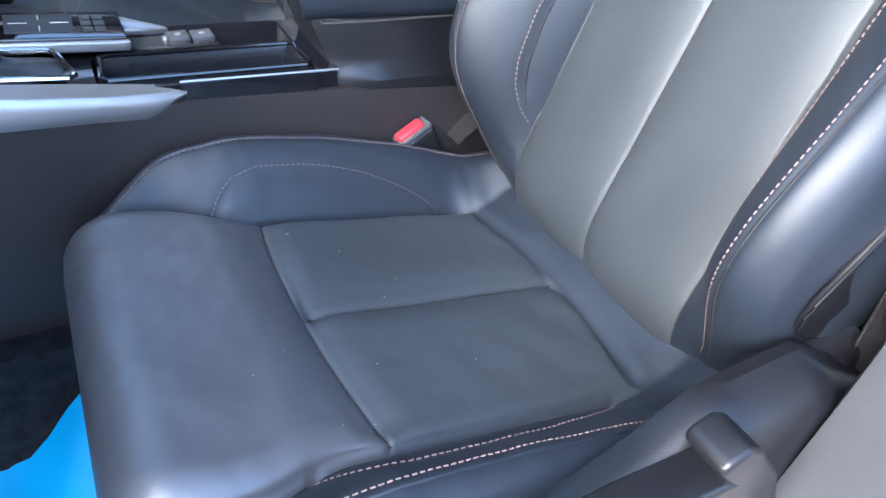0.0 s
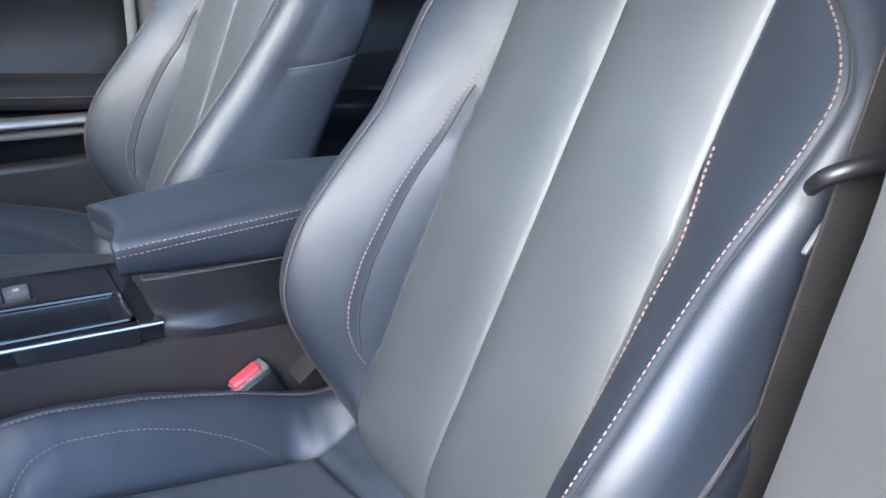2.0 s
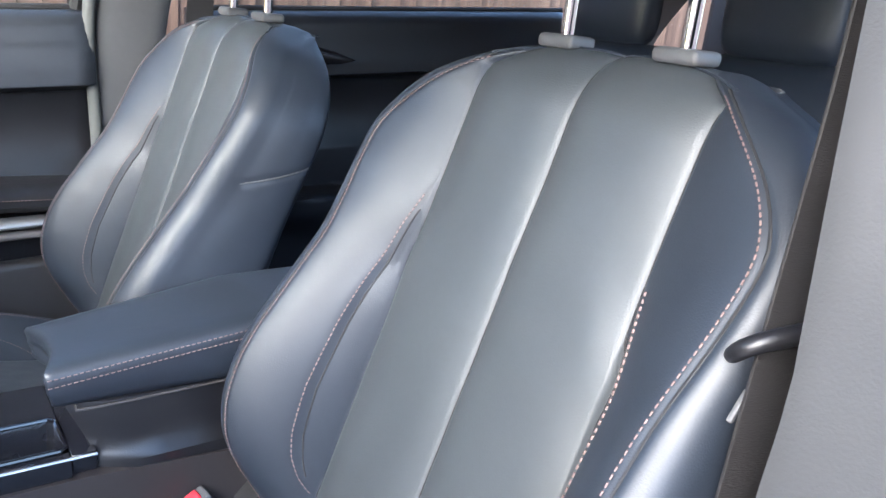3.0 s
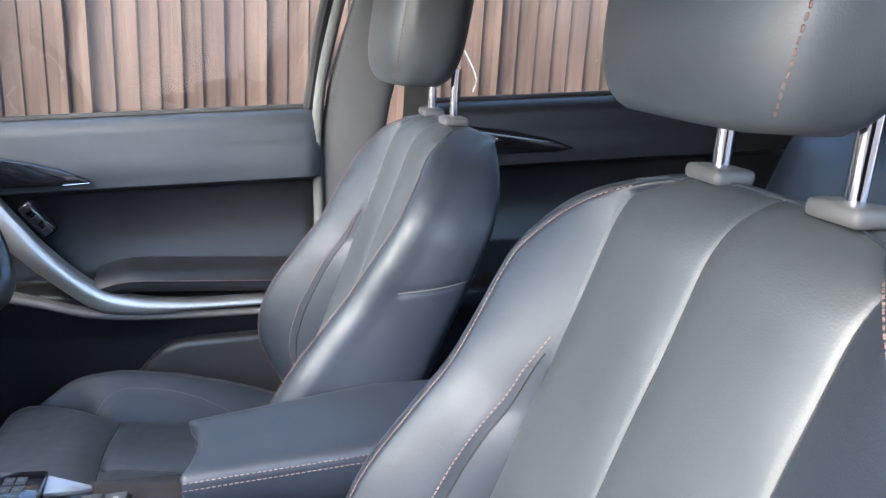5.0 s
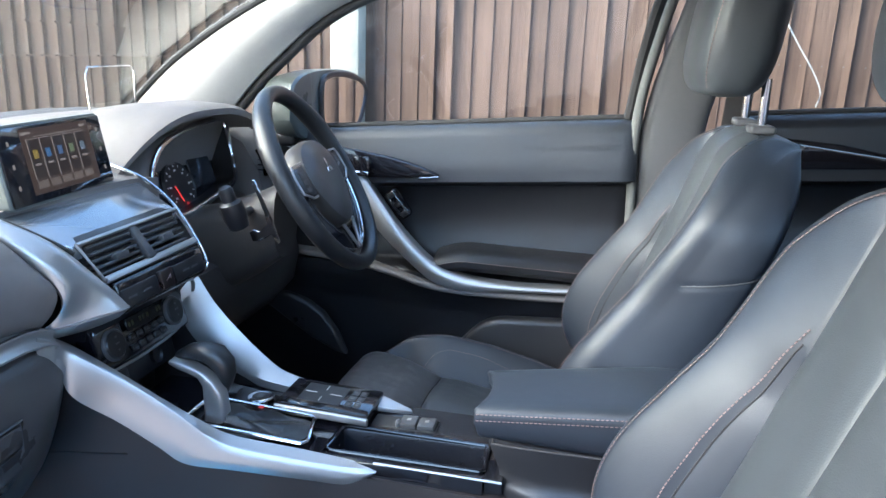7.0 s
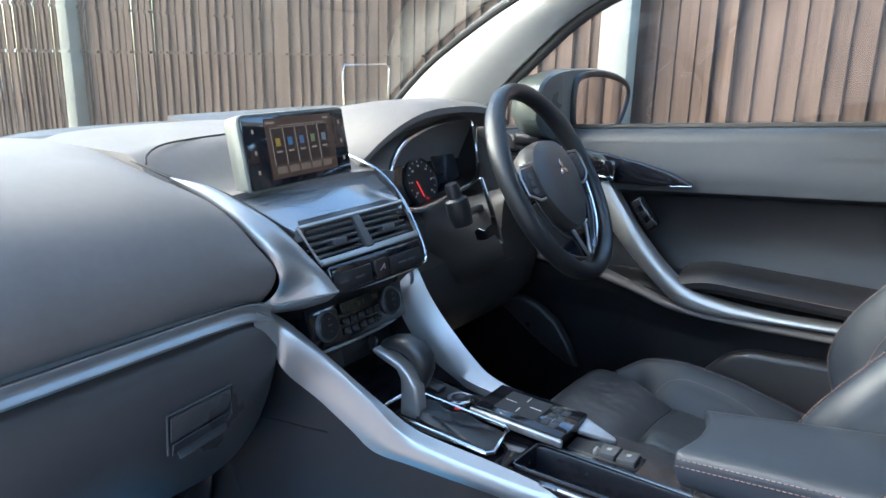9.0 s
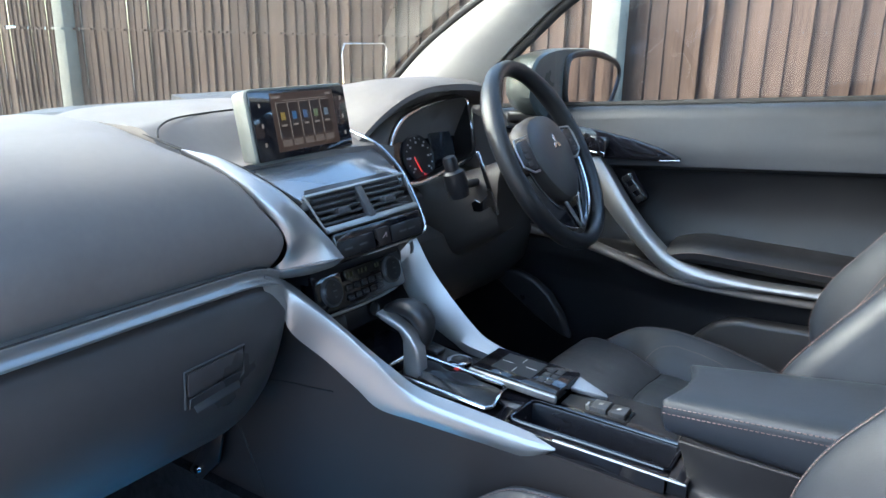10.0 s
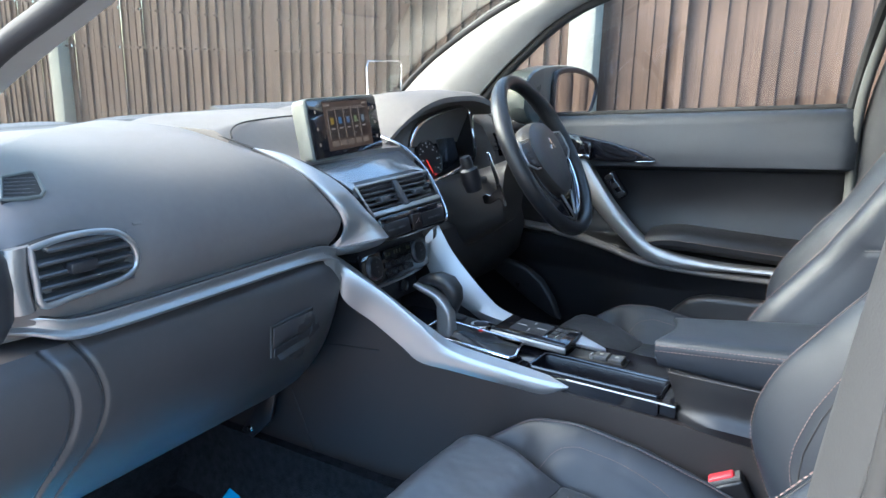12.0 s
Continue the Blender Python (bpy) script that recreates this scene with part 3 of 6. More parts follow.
    part("seat_frame", block((-0.33, 0, 0.52), (0.46, 0.42, 0.10), 0.02, 3), HARD, seat, at=drop)
    for side in (-1, 1):
        part("rail", block((-0.33, side * 0.19, 0.435), (0.52, 0.05, 0.05), 0.008, 2), HARD, seat, at=drop)
    return seat


passenger_seat = build_seat(pose(-0.30, -0.343, 0.42))
driver_seat = copy_thing(passenger_seat, pose(-0.37, 0.343, 0.402))
driver_seat["label"] = "black leather driver's seat beside the centre armrest"


def side_cover(seat, side):
    """Moulded valance on the door side of a seat, with its recliner lever and the backrest's side panel."""
    down = pose(0.30, 0, -0.42)
    secs = []
    for i in range(41):
        x = -0.60 + 0.54 * i / 40
        top = lerp_table([(-0.60, 0.650), (-0.45, 0.698), (-0.342, 0.746), (-0.278, 0.778), (-0.229, 0.810), (-0.14, 0.822), (-0.06, 0.78)], x)
        out = 0.292 + 0.008 * math.sin((x + 0.6) * 5)
        secs.append([(x, side * 0.235, top - 0.04), (x, side * 0.250, top - 0.004), (x, side * 0.262, top), (x, side * (out - 0.012), top - 0.010), (x, side * out, top - 0.028),
                     (x, side * (out + 0.004), top - 0.09), (x, side * (out - 0.004), 0.54), (x, side * 0.26, 0.50), (x, side * 0.225, 0.50)])
    part("side_cover", loft(secs), HARD, seat, "black moulded plastic valance", at=down)
    outline = [(-0.44, 0.780), (-0.335, 0.797), (-0.266, 0.800), (-0.282, 0.816), (-0.279, 0.824), (-0.262, 0.832), (-0.250, 0.826), (-0.217, 0.787), (-0.203, 0.757), (-0.214, 0.722), (-0.30, 0.728), (-0.44, 0.742)]
    part("recliner_lever", plate([(x, side * 0.288, z) for x, z in outline], (0, side * 0.036, 0), 0.006, 3), HARD, seat, "black recliner lever with a stepped edge", at=down)
    part("recliner_boss", block((-0.10, side * 0.245, 0.74), (0.13, 0.05, 0.13), 0.025, 4, (0, -18, 0)), HARD, seat, at=down)
    # moulded panel let into the side of the backrest, with a rounded lower corner
    rim = curve_points([(0.03, 1.05, 0), (-0.052, 1.00, 0), (-0.100, 0.943, 0), (-0.140, 0.872, 0), (-0.143, 0.835, 0), (-0.120, 0.812, 0), (-0.075, 0.806, 0), (-0.03, 0.815, 0), (0.03, 0.90, 0)], 40)
    part("side_panel", plate([(p.x, side * (smooth_table(BACK_W, p.y) + 0.002), p.y) for p in rim], (0, side * 0.007, 0), 0.003, 2), HARD, seat, "black plastic panel", at=down)
    part("panel_line", tube([(q[0], side * (smooth_table(BACK_W, q[1]) + 0.008), q[1]) for q in rim], 0.0016, 6), HARD, seat, at=down)


side_cover(passenger_seat, -1)


# ---- the car's shell ----
def structure(name, bm, mat, label, category, smooth=False):
    ob = part(name, bm, mat, None, smooth=smooth)
    return tagged(ob, label, category, kind="structure")


FLOOR_Z = 0.42
structure("floor", block((0.1, 0, FLOOR_Z - 0.03), (2.9, 1.40, 0.06)), CARPET, "black carpeted floor of the car", "floor")


def roof_z(x, y):
    return 1.605 - 0.05 * abs(y / 0.62) ** 3 - 0.06 * max(0.0, (-0.05 - x) / 0.4) ** 2


def roof_piece(x0, x1, y0, y1, bm):
    xs = [x0 + (x1 - x0) * i / 6 for i in range(7)]
    ys = [y0 + (y1 - y0) * k / 6 for k in range(7)]
    return slab([[(x, y, roof_z(x, y)) for y in ys] for x in xs], (0, 0, 0.035), bm)


structure("ceiling", roof_piece(-0.44, 1.6, -0.62, 0.62, bmesh.new()), HEADLINER, "grey headlining", "ceiling", True)
structure("ground", block((0, 0, -0.05), (60, 60, 0.1)), GRAVEL, "brown block-paved drive", "ground")
# added wall, out of view, that holds back low sky light and bounces brown
structure("wall_unseen", block((-1.0, -9.5, 1.4), (40, 0.3, 2.8), 0.02), BRICKWORK, "plain brown wall added out of view to block low sky light", "wall")
structure("car_underbody", block((0.1, 0, 0.30), (3.2, 1.60, 0.10), 0.02), HARD, "dark underbody of the car", "car body")
# door sill on the open side
structure("sill_trim", loft([[(x, -0.60, 0.40), (x, -0.655, 0.47), (x, -0.70, 0.485), (x, -0.745, 0.47), (x, -0.76, 0.38), (x, -0.60, 0.36)] for x in (-1.1, -0.6, -0.1)]), HARD, "black plastic sill trim in the open doorway", "sill", True)
structure("sill_panel", loft([[(x, -0.765, 0.46), (x, -0.80, 0.455), (x, -0.83, 0.42), (x, -0.84, 0.30), (x, -0.77, 0.30)] for x in (-1.2, -0.6, 0.1, 1.2)]), WHITE, "white painted sill under the open doorway", "sill", True)


def door_y(x, z):
    """Inner face of a door panel, from the middle of the car."""
    y = 0.705
    ledge = 1.112 + 0.075 * (x + 0.15)
    y -= 0.030 * step(ledge - 0.004, ledge + 0.010, z) * (1 - 0.5 * step(ledge + 0.03, ledge + 0.13, z))
    y += 0.016 * math.sin(math.pi * min(1, max(0, (ledge - z) / 0.16)))
    y -= 0.060 * (1 - step(0.885, 0.905, z)) * step(-0.72, -0.55, x)
    y -= 0.035 * (1 - step(0.885, 0.905, z)) * (1 - step(-0.72, -0.55, x))
    y += 0.020 * (1 - step(0.79, 0.86, z))
    return y


def sill_z(x):
    return 1.255 + 0.083 * (x + 0.10)


def door_panel(x0, x1, z_low, upper):
    secs = []
    for i in range(61):
        x = x0 + (x1 - x0) * i / 60
        top = sill_z(x)
        ledge = 1.112 + 0.075 * (x + 0.15)
        z0 = ledge if upper else z_low
        z1 = top if upper else ledge
        end = max(0, 1 - (x1 - x) / 0.012) + max(0, 1 - (x - x0) / 0.012)
        ring = []
        for k in range(121):
            z = z0 + (z1 - z0) * k / 120
            y = door_y(x, z) + 0.012 * min(1, end)
            y += 0.03 * (1 - math.sqrt(max(0, 1 - max(0, (z - top + 0.03) / 0.03) ** 2)))
            ring.append((x, y, z))
        ring += [(x, 0.80, z1), (x, 0.80, z0)]
        secs.append(ring)
    return loft(secs)


driver_door = thing("door_1", "closed driver's door with black soft-touch panel and silver grab trim", "car door", kind="structure", at=pose(-0.6, 0.75, 0.5))
back = pose(0.6, -0.75, -0.5)
part("upper_panel", door_panel(-1.16, -0.135, 0.50, 1), DOORSKIN, driver_door, at=back)
part("lower_panel", door_panel(-1.16, -0.135, 0.50, 0), DOORLOW, driver_door, at=back)
part("weather_strip", tube([(-1.16, 0.722, sill_z(-1.16) + 0.002), (-0.14, 0.722, sill_z(-0.14) + 0.002)], 0.007, 8), RUBBER, driver_door, at=back)


def door_trim(pts, half, mat, name, lift=0.012, deep=0.03):
    p = curve_points(pts, 60)
    secs = []
    for i, q in enumerate(p):
        t = (p[min(59, i + 1)] - p[max(0, i - 1)]).normalized()
        s = Vector((-t.z, 0, t.x))
        h = half(i / 59)
        ring = [q + s * h * math.cos(a) + Vector((0, -lift * math.sin(a) ** 0.7, 0)) for a in [math.pi * k / 8 for k in range(9)]]
        secs.append(ring + [q - s * h * 0.8 + Vector((0, deep, 0)), q + s * h * 0.8 + Vector((0, deep, 0))])
    return part(name, loft(secs), mat, driver_door, at=back)


door_trim([(-0.752, 0.672, 1.085), (-0.72, 0.665, 1.045), (-0.665, 0.65, 0.985), (-0.60, 0.637, 0.928), (-0.545, 0.625, 0.893), (-0.49, 0.62, 0.880), (-0.40, 0.62, 0.878), (-0.15, 0.62, 0.890)],
          lambda t: 0.026 - 0.006 * step(0.1, 0.35, t) - 0.013 * step(0.4, 0.75, t), SILVER, "grab_trim", 0.014)
door_trim([(-1.02, 0.68, 0.905), (-0.80, 0.672, 0.897), (-0.66, 0.652, 0.880), (-0.55, 0.63, 0.862), (-0.40, 0.628, 0.858), (-0.15, 0.628, 0.868)], lambda t: 0.008, SOFT, "lower_moulding", 0.012)
bowl = part("handle_bowl", plate([(-0.905, 0.680, 1.152), (-0.88, 0.680, 1.163), (-0.83, 0.680, 1.160), (-0.74, 0.680, 1.152), (-0.66, 0.680, 1.140), (-0.60, 0.680, 1.126), (-0.555, 0.680, 1.108), (-0.56, 0.680, 1.101), (-0.62, 0.680, 1.096), (-0.73, 0.680, 1.090), (-0.80, 0.680, 1.112), (-0.88, 0.680, 1.138)],
                          (0, -0.014, 0), 0.006, 3), PIANO, driver_door, at=back)
part("chrome_edge", tube([(-0.60, 0.666, 1.099), (-0.556, 0.667, 1.104)], 0.0010, 6), CHROME, driver_door, at=back)
part("door_lever", block((-0.735, 0.660, 1.118), (0.042, 0.012, 0.044), 0.005), PIANO, driver_door, at=back)
part("lever_edge", block((-0.735, 0.655, 1.102), (0.040, 0.010, 0.012), 0.003), CHROME, driver_door, at=back)
part("lever_tip", block((-0.90, 0.672, 1.150), (0.03, 0.012, 0.012), 0.004, 2, (0, 15, 0)), CHROME, driver_door, at=back)
# armrest pad, with its stitched edge
secs = []
for i in range(21):
    x = -0.555 + 0.41 * i / 20
    z = 0.934 - 0.012 * (x + 0.35) - 0.02 * max(0, (-0.47 - x) / 0.085) ** 2
    secs.append([(x, 0.70, z + 0.018), (x, 0.66, z + 0.014), (x, 0.632, z + 0.004), (x, 0.622, z - 0.008), (x, 0.622, z - 0.020), (x, 0.632, z - 0.032), (x, 0.66, z - 0.040), (x, 0.70, z - 0.042)])
part("armrest_pad", loft(secs), DOORLOW, driver_door, at=back)
part("stitching", stitches([[(-0.55 + 0.4 * i / 20, 0.6215, 0.926 - 0.012 * (-0.2 + 0.4 * i / 20) - 0.02 * max(0, (0.08 - 0.4 * i / 20) / 0.085) ** 2) for i in range(21)]], lambda p: (0, -1, 0.3)), THREAD, driver_door, at=back)
part("map_pocket", plate([(-0.52, 0.668, 0.69), (-0.47, 0.668, 0.755), (-0.44, 0.668, 0.785), (-0.40, 0.668, 0.800), (-0.14, 0.668, 0.817), (-0.14, 0.668, 0.52), (-0.52, 0.668, 0.52)], (0, -0.035, 0), 0.014, 4), PLASTIC, driver_door, at=back)
part("speaker_bulge", plate([(-1.0, 0.668, 0.795), (-0.96, 0.668, 0.806), (-0.905, 0.668, 0.803), (-0.86, 0.668, 0.788), (-0.82, 0.668, 0.762), (-0.785, 0.668, 0.715), (-0.76, 0.668, 0.66), (-0.79, 0.668, 0.668), (-0.854, 0.668, 0.699), (-0.92, 0.668, 0.742), (-0.965, 0.668, 0.772)], (0, -0.028, 0), 0.010, 4), PLASTIC, driver_door, at=back)
sw = part("switch_pack", block((-0.650, 0.682, 1.034), (0.074, 0.026, 0.032), 0.010, 3, (0, 52, 0)), PIANO, driver_door, at=back)
for k in range(3):
    part("window_switch", block((-0.666 + 0.016 * k, 0.6685, 1.054 - 0.020 * k), (0.013, 0.006, 0.017), 0.002, 2, (0, 52, 0)), HARD, sw)

rear_door = thing("door_2", "closed rear door with black panel behind the seats", "car door", kind="structure", at=pose(0.6, 0.75, 0.5))
rb = pose(-0.6, -0.75, -0.5)
part("upper_panel", door_panel(0.06, 1.05, 0.50, 1), DOORLOW, rear_door, at=rb)
part("lower_panel", door_panel(0.06, 1.05, 0.50, 0), DOORLOW, rear_door, at=rb)
part("weather_strip", tube([(0.05, 0.722, sill_z(0.05) + 0.002), (1.05, 0.722, sill_z(1.05) + 0.002)], 0.007, 8), RUBBER, rear_door, at=rb)
part("handle_bowl", plate([(0.06, 0.680, 1.222), (0.14, 0.680, 1.232), (0.25, 0.680, 1.225), (0.34, 0.680, 1.210), (0.40, 0.680, 1.192), (0.36, 0.680, 1.182), (0.2, 0.680, 1.172), (0.06, 0.680, 1.165)], (0, -0.012, 0), 0.005), PIANO, rear_door, at=rb)
part("door_lever", block((0.14, 0.664, 1.20), (0.03, 0.014, 0.035), 0.005), CHROME, rear_door, at=rb)


# ---- pillars, glass ----
def pillar(name, pts, wide, deep, mat, label, flat_dir=(0, 1, 0), n=24):
    p = curve_points(pts, n)
    secs = []
    for i, q in enumerate(p):
        t = (p[min(n - 1, i + 1)] - p[max(0, i - 1)]).normalized()
        a = Vector(flat_dir)
        a = (a - t * a.dot(t)).normalized()
        s = t.cross(a)
        w = wide(i / (n - 1)) if callable(wide) else wide
        secs.append([q + s * w * math.copysign(abs(math.cos(k * math.pi / 12)) ** 0.6, math.cos(k * math.pi / 12)) + a * deep * math.copysign(abs(math.sin(k * math.pi / 12)) ** 0.6, math.sin(k * math.pi / 12)) for k in range(24)])
    return structure(name, loft(secs), mat, label, "car pillar", True)


for side in (1, -1):
    # broad trim between the windscreen edge and the door seal
    if side > 0:
        lo = curve_points([(-1.32, 0.655, 1.195), (-1.145, 0.645, 1.345), (-0.85, 0.615, 1.50), (-0.44, 0.57, 1.60)], 30)
        hi = curve_points([(-1.10, 0.700, 1.19), (-0.955, 0.680, 1.335), (-0.76, 0.655, 1.47), (-0.40, 0.62, 1.575)], 30)
    else:
        lo = curve_points([(-1.25, -0.605, 1.195), (-1.067, -0.580, 1.292), (-0.874, -0.560, 1.391), (-0.44, -0.55, 1.60)], 30)
        hi = curve_points([(-1.12, -0.670, 1.20), (-0.93, -0.655, 1.322), (-0.80, -0.635, 1.390), (-0.40, -0.61, 1.575)], 30)
    secs = []
    for a, b in zip(lo, hi):
        bow = Vector((0.3, -side * 1.0, 0)).normalized()
        front = [a.lerp(b, k / 8) + bow * 0.022 * math.sin(math.pi * k / 8) for k in range(9)]
        secs.append(front + [b + Vector((0, side * 0.03, 0.0)), a + Vector((-0.01, side * 0.06, 0))])
    structure("a_pillar_trim", loft(secs), GREY, "pale grey windscreen pillar trim", "car pillar", True)
    structure("door_seal", tube([Vector(q) + Vector((0.012, side * 0.020, 0.0)) for q in hi], 0.013, 10), RUBBER, "black rubber seal along the door opening", "seal", True)
    structure("windscreen_seal", tube([Vector(q) + Vector((-0.012, side * 0.004, 0.004)) for q in lo], 0.008, 8), RUBBER, "black edge of the windscreen", "seal", True)
    pillar("roof_rail_trim", [(-0.42, side * 0.62, 1.585), (0.3, side * 0.61, 1.60), (1.6, side * 0.58, 1.56)], 0.045, 0.045, GREY, "pale grey roof side trim", (0, 0, 1))
    pillar("rear_pillar_trim", [(1.12, side * 0.68, 1.0), (1.22, side * 0.64, 1.35), (1.35, side * 0.58, 1.58)], 0.14, 0.03, GREY, "pale grey rear pillar trim")
pillar("b_pillar_trim", [(-0.075, 0.725, 0.5), (-0.075, 0.722, 1.0), (-0.065, 0.710, 1.25), (-0.02, 0.67, 1.45), (0.02, 0.62, 1.60)], lambda t: 0.072 - 0.012 * t, 0.022, DARKGREY, "grey centre pillar trim behind the driver's seat")
structure("door_seal", tube([(-0.128, 0.70, 0.55), (-0.135, 0.70, 1.0), (-0.142, 0.695, 1.245), (-0.115, 0.672, 1.42), (-0.075, 0.64, 1.58)], 0.011, 10, n=40), SEAL, "grey rubber seal of the driver's door", "seal", True)
structure("window_frame", tube([(-0.158, 0.718, 1.25), (-0.135, 0.692, 1.42), (-0.098, 0.655, 1.58)], 0.012, 8, n=20), RUBBER, "black rear edge of the driver's window frame", "seal", True)
# near centre pillar, on the open side
NEAR_X = [(0.46, -0.26), (0.72, -0.168), (0.83, -0.131), (0.93, -0.115), (1.0, -0.108), (1.07, -0.106), (1.12, -0.101), (1.165, -0.096), (1.22, -0.090), (1.30, -0.080), (1.40, -0.065), (1.58, -0.02)]


def near_x(z):
    return sum(lerp_table(NEAR_X, z + 0.02 * k) for k in range(-2, 3)) / 5


near = []
for i in range(41):
    z = 0.46 + 1.12 * i / 40
    x = near_x(z)
    yo = 0.055 * max(0, (z - 1.15) / 0.43)
    ridge = 0.006 * step(1.185, 1.205, z)
    near.append([(x + dx, -0.646 + dy + yo, z) for dx, dy in ((0.0, 0.0), (0.001, -0.012 - ridge), (0.012, -0.030 - ridge), (0.018, -0.055), (0.036, -0.084), (0.07, -0.096), (0.16, -0.095), (0.17, -0.05), (0.09, 0.0), (0.02, 0.008))])
structure("pillar_joint", tube([(near_x(z) + 0.0225, -0.650 - 0.064 + 0.055 * max(0, (z - 1.15) / 0.43), z) for z in [0.5 + 1.05 * i / 40 for i in range(41)]], 0.0028, 8), RUBBER, "dark joint in the centre pillar cover", "joint", True)
structure("b_pillar_cover", loft(near), DIMGREY, "grey centre pillar cover, coloured near black, beside the seat belt", "car pillar", True)
structure("door_seal", tube([(-0.072, -0.762, 0.46), (-0.072, -0.762, 1.1), (-0.05, -0.745, 1.35), (-0.01, -0.72, 1.56)], 0.011, 10, n=30), RUBBER, "black rubber seal on the open doorway", "seal", True)
structure("b_pillar_body", loft([[(-0.074 + l, -0.782 + y, z), (-0.072 + l, -0.81 + y, z), (0.06 + l, -0.825 + y, z), (0.08 + l, -0.782 + y, z)] for z, l, y in ((0.40, 0, 0), (0.8, 0, 0), (1.15, 0, 0), (1.4, 0.02, 0.03), (1.6, 0.06, 0.08))]), WHITE, "white painted body of the centre pillar", "car body", True)
rear_left = structure("wall_left", loft([[(x, -0.70, 0.45), (x, -0.70, 1.22), (x, -0.80, 1.24), (x, -0.84, 0.8), (x, -0.82, 0.42)] for x in (0.07, 0.6, 1.3)]), PLASTIC, "closed rear door on the near side", "car door")

windscreen = structure("window_1", slab([[(q.x, -0.66 + 1.32 * k / 12, q.z) for k in range(13)] for q in curve_points([(-1.50, 0, 1.09), (-1.335, 0, 1.205), (-1.155, 0, 1.360), (-0.86, 0, 1.518), (-0.44, 0, 1.622)], 13)], (0.002, 0, 0.005)), SCREENGLASS, "clear sloping windscreen", "windscreen")
windscreen.visible_shadow = False
side_glass = structure("window_2", slab([[(x, 0.735, sill_z(x) - 0.02), (min(x + 0.22, -0.10) if x < -0.9 else x + 0.05, 0.685, 1.57)] for x in (-1.16, -0.14)], (0, 0.004, 0)), GLASS, "raised clear side window of the driver's door", "window")
side_glass.visible_shadow = False
rear_glass = structure("window_3", slab([[(x, 0.735, sill_z(x) - 0.02), (x, 0.685, 1.57)] for x in (0.05, 1.05)], (0, 0.004, 0)), GLASS, "raised clear rear side window", "window")
rear_glass.visible_shadow = False
structure("wall_back", block((1.62, 0, 1.0), (0.06, 1.3, 1.2), 0.02), PLASTIC, "dark inside of the tailgate", "tailgate")
structure("tunnel_carpet", loft([[(x, -0.150 - 0.03 * step(0.5, 0.42, z), z) for z in (0.42, 0.44, 0.47, 0.53, 0.575, 0.585)] + [(x, -0.115, 0.588), (x, -0.10, 0.42)] for x in (-1.31, -1.0, -0.7, -0.4, -0.1)]), CARPET, "black carpet on the side of the tunnel", "carpet", True)
bracket = thing("footwell_bracket", "dark metal bracket with a screw beside the tunnel carpet", "bracket", at=pose(-1.08, -0.150, 0.64))
part("plate", plate([(-0.046, 0, -0.046), (0.022, 0, 0.056), (0.052, 0, 0.062), (0.036, 0, -0.002), (-0.018, 0, -0.056)], (0, -0.006, 0), 0.002, 2), HARD, bracket)
part("screw", lathe([(0.001, 0.004), (0.006, 0.004), (0.008, 0.0)], 16, pose(-0.022, -0.006, -0.036, 90, 0, 0)), CHROME, bracket)
structure("kick_wall", block((-1.34, 0, 0.78), (0.06, 1.40, 0.80), 0.01), CARPET, "black carpeted front bulkhead of the footwells", "bulkhead")

# ---- fence along the drive ----
FENCE_Y = 1.42
fence = thing("fence", "brown close-board timber fence between concrete posts", "fence", at=pose(-1.5, FENCE_Y, 0))
board_meshes = []


def board_bmesh(w, s, bm, at=None):
    """One feather-edged board, its thick edge proud of the next."""
    m = at or Matrix()
    sec = [(-w - 0.006, 0.004), (w * 0.3, -0.003), (w - 0.004, -0.008 + s), (w, 0.0), (-w - 0.006, 0.012)]
    return loft([[m @ Vector((x, y + 0.003 * math.sin(3 * z + 40 * s), z)) for x, y in sec] for z in (0.05, 0.7, 1.3, 1.82)], bm=bm)


SHAPES = ((0.034, 0.0), (0.034, 0.003), (0.033, -0.002))
for w_, s_ in SHAPES:
    board_meshes.append(finish(board_bmesh(w_, s_, bmesh.new()), "board", WOOD, False))
random.seed(4)
POSTS = [-13.08, -10.06, -7.05, -4.03, -1.02, 1.98]
far_boards = bmesh.new()
nails = bmesh.new()
for p0, p1 in zip([-16.1] + POSTS, POSTS + [3.5]):
    n_ = round((p1 - p0 - 0.09) / 0.0575)
    for k in range(n_):
        x = p0 + 0.055 + (p1 - p0 - 0.10) * (k + 0.5) / n_
        m_ = pose(x + 1.5 + random.uniform(-0.003, 0.003), random.uniform(-0.003, 0.003), random.uniform(-0.02, 0.02), random.uniform(-0.2, 0.2), random.uniform(-0.1, 0.1), random.uniform(-2, 2))
        if p1 < -7.0:
            board_bmesh(*SHAPES[k % 3], far_boards, m_)
            continue
        ob = new("board", random.choice(board_meshes))
        ob.parent = fence
        ob.matrix_basis = m_
        if p0 > -1.1:
            block((x + 1.5 + 0.012, -0.013, 1.372), (0.0035, 0.003, 0.0035), 0.0005, 1, None, nails)
far_ob = part("boards", far_boards, WOOD, fence, smooth=False)
part("nails", nails, DARKGREY, fence)
post_mesh = finish(block((0, 0, 0.90), (0.098, 0.11, 1.9), 0.012, 2), "concrete_post", CONCRETE)
for px in POSTS:
    ob = new("concrete_post", post_mesh)
    ob.parent = fence
    ob["label"] = "pale concrete fence post"
    ob.matrix_basis = pose(px + 1.5, -0.01, 0)
for z in (0.35, 1.0, 1.66):
    part("rail", block((-5, 0.05, z), (20, 0.04, 0.09), 0.004), WOOD, fence)
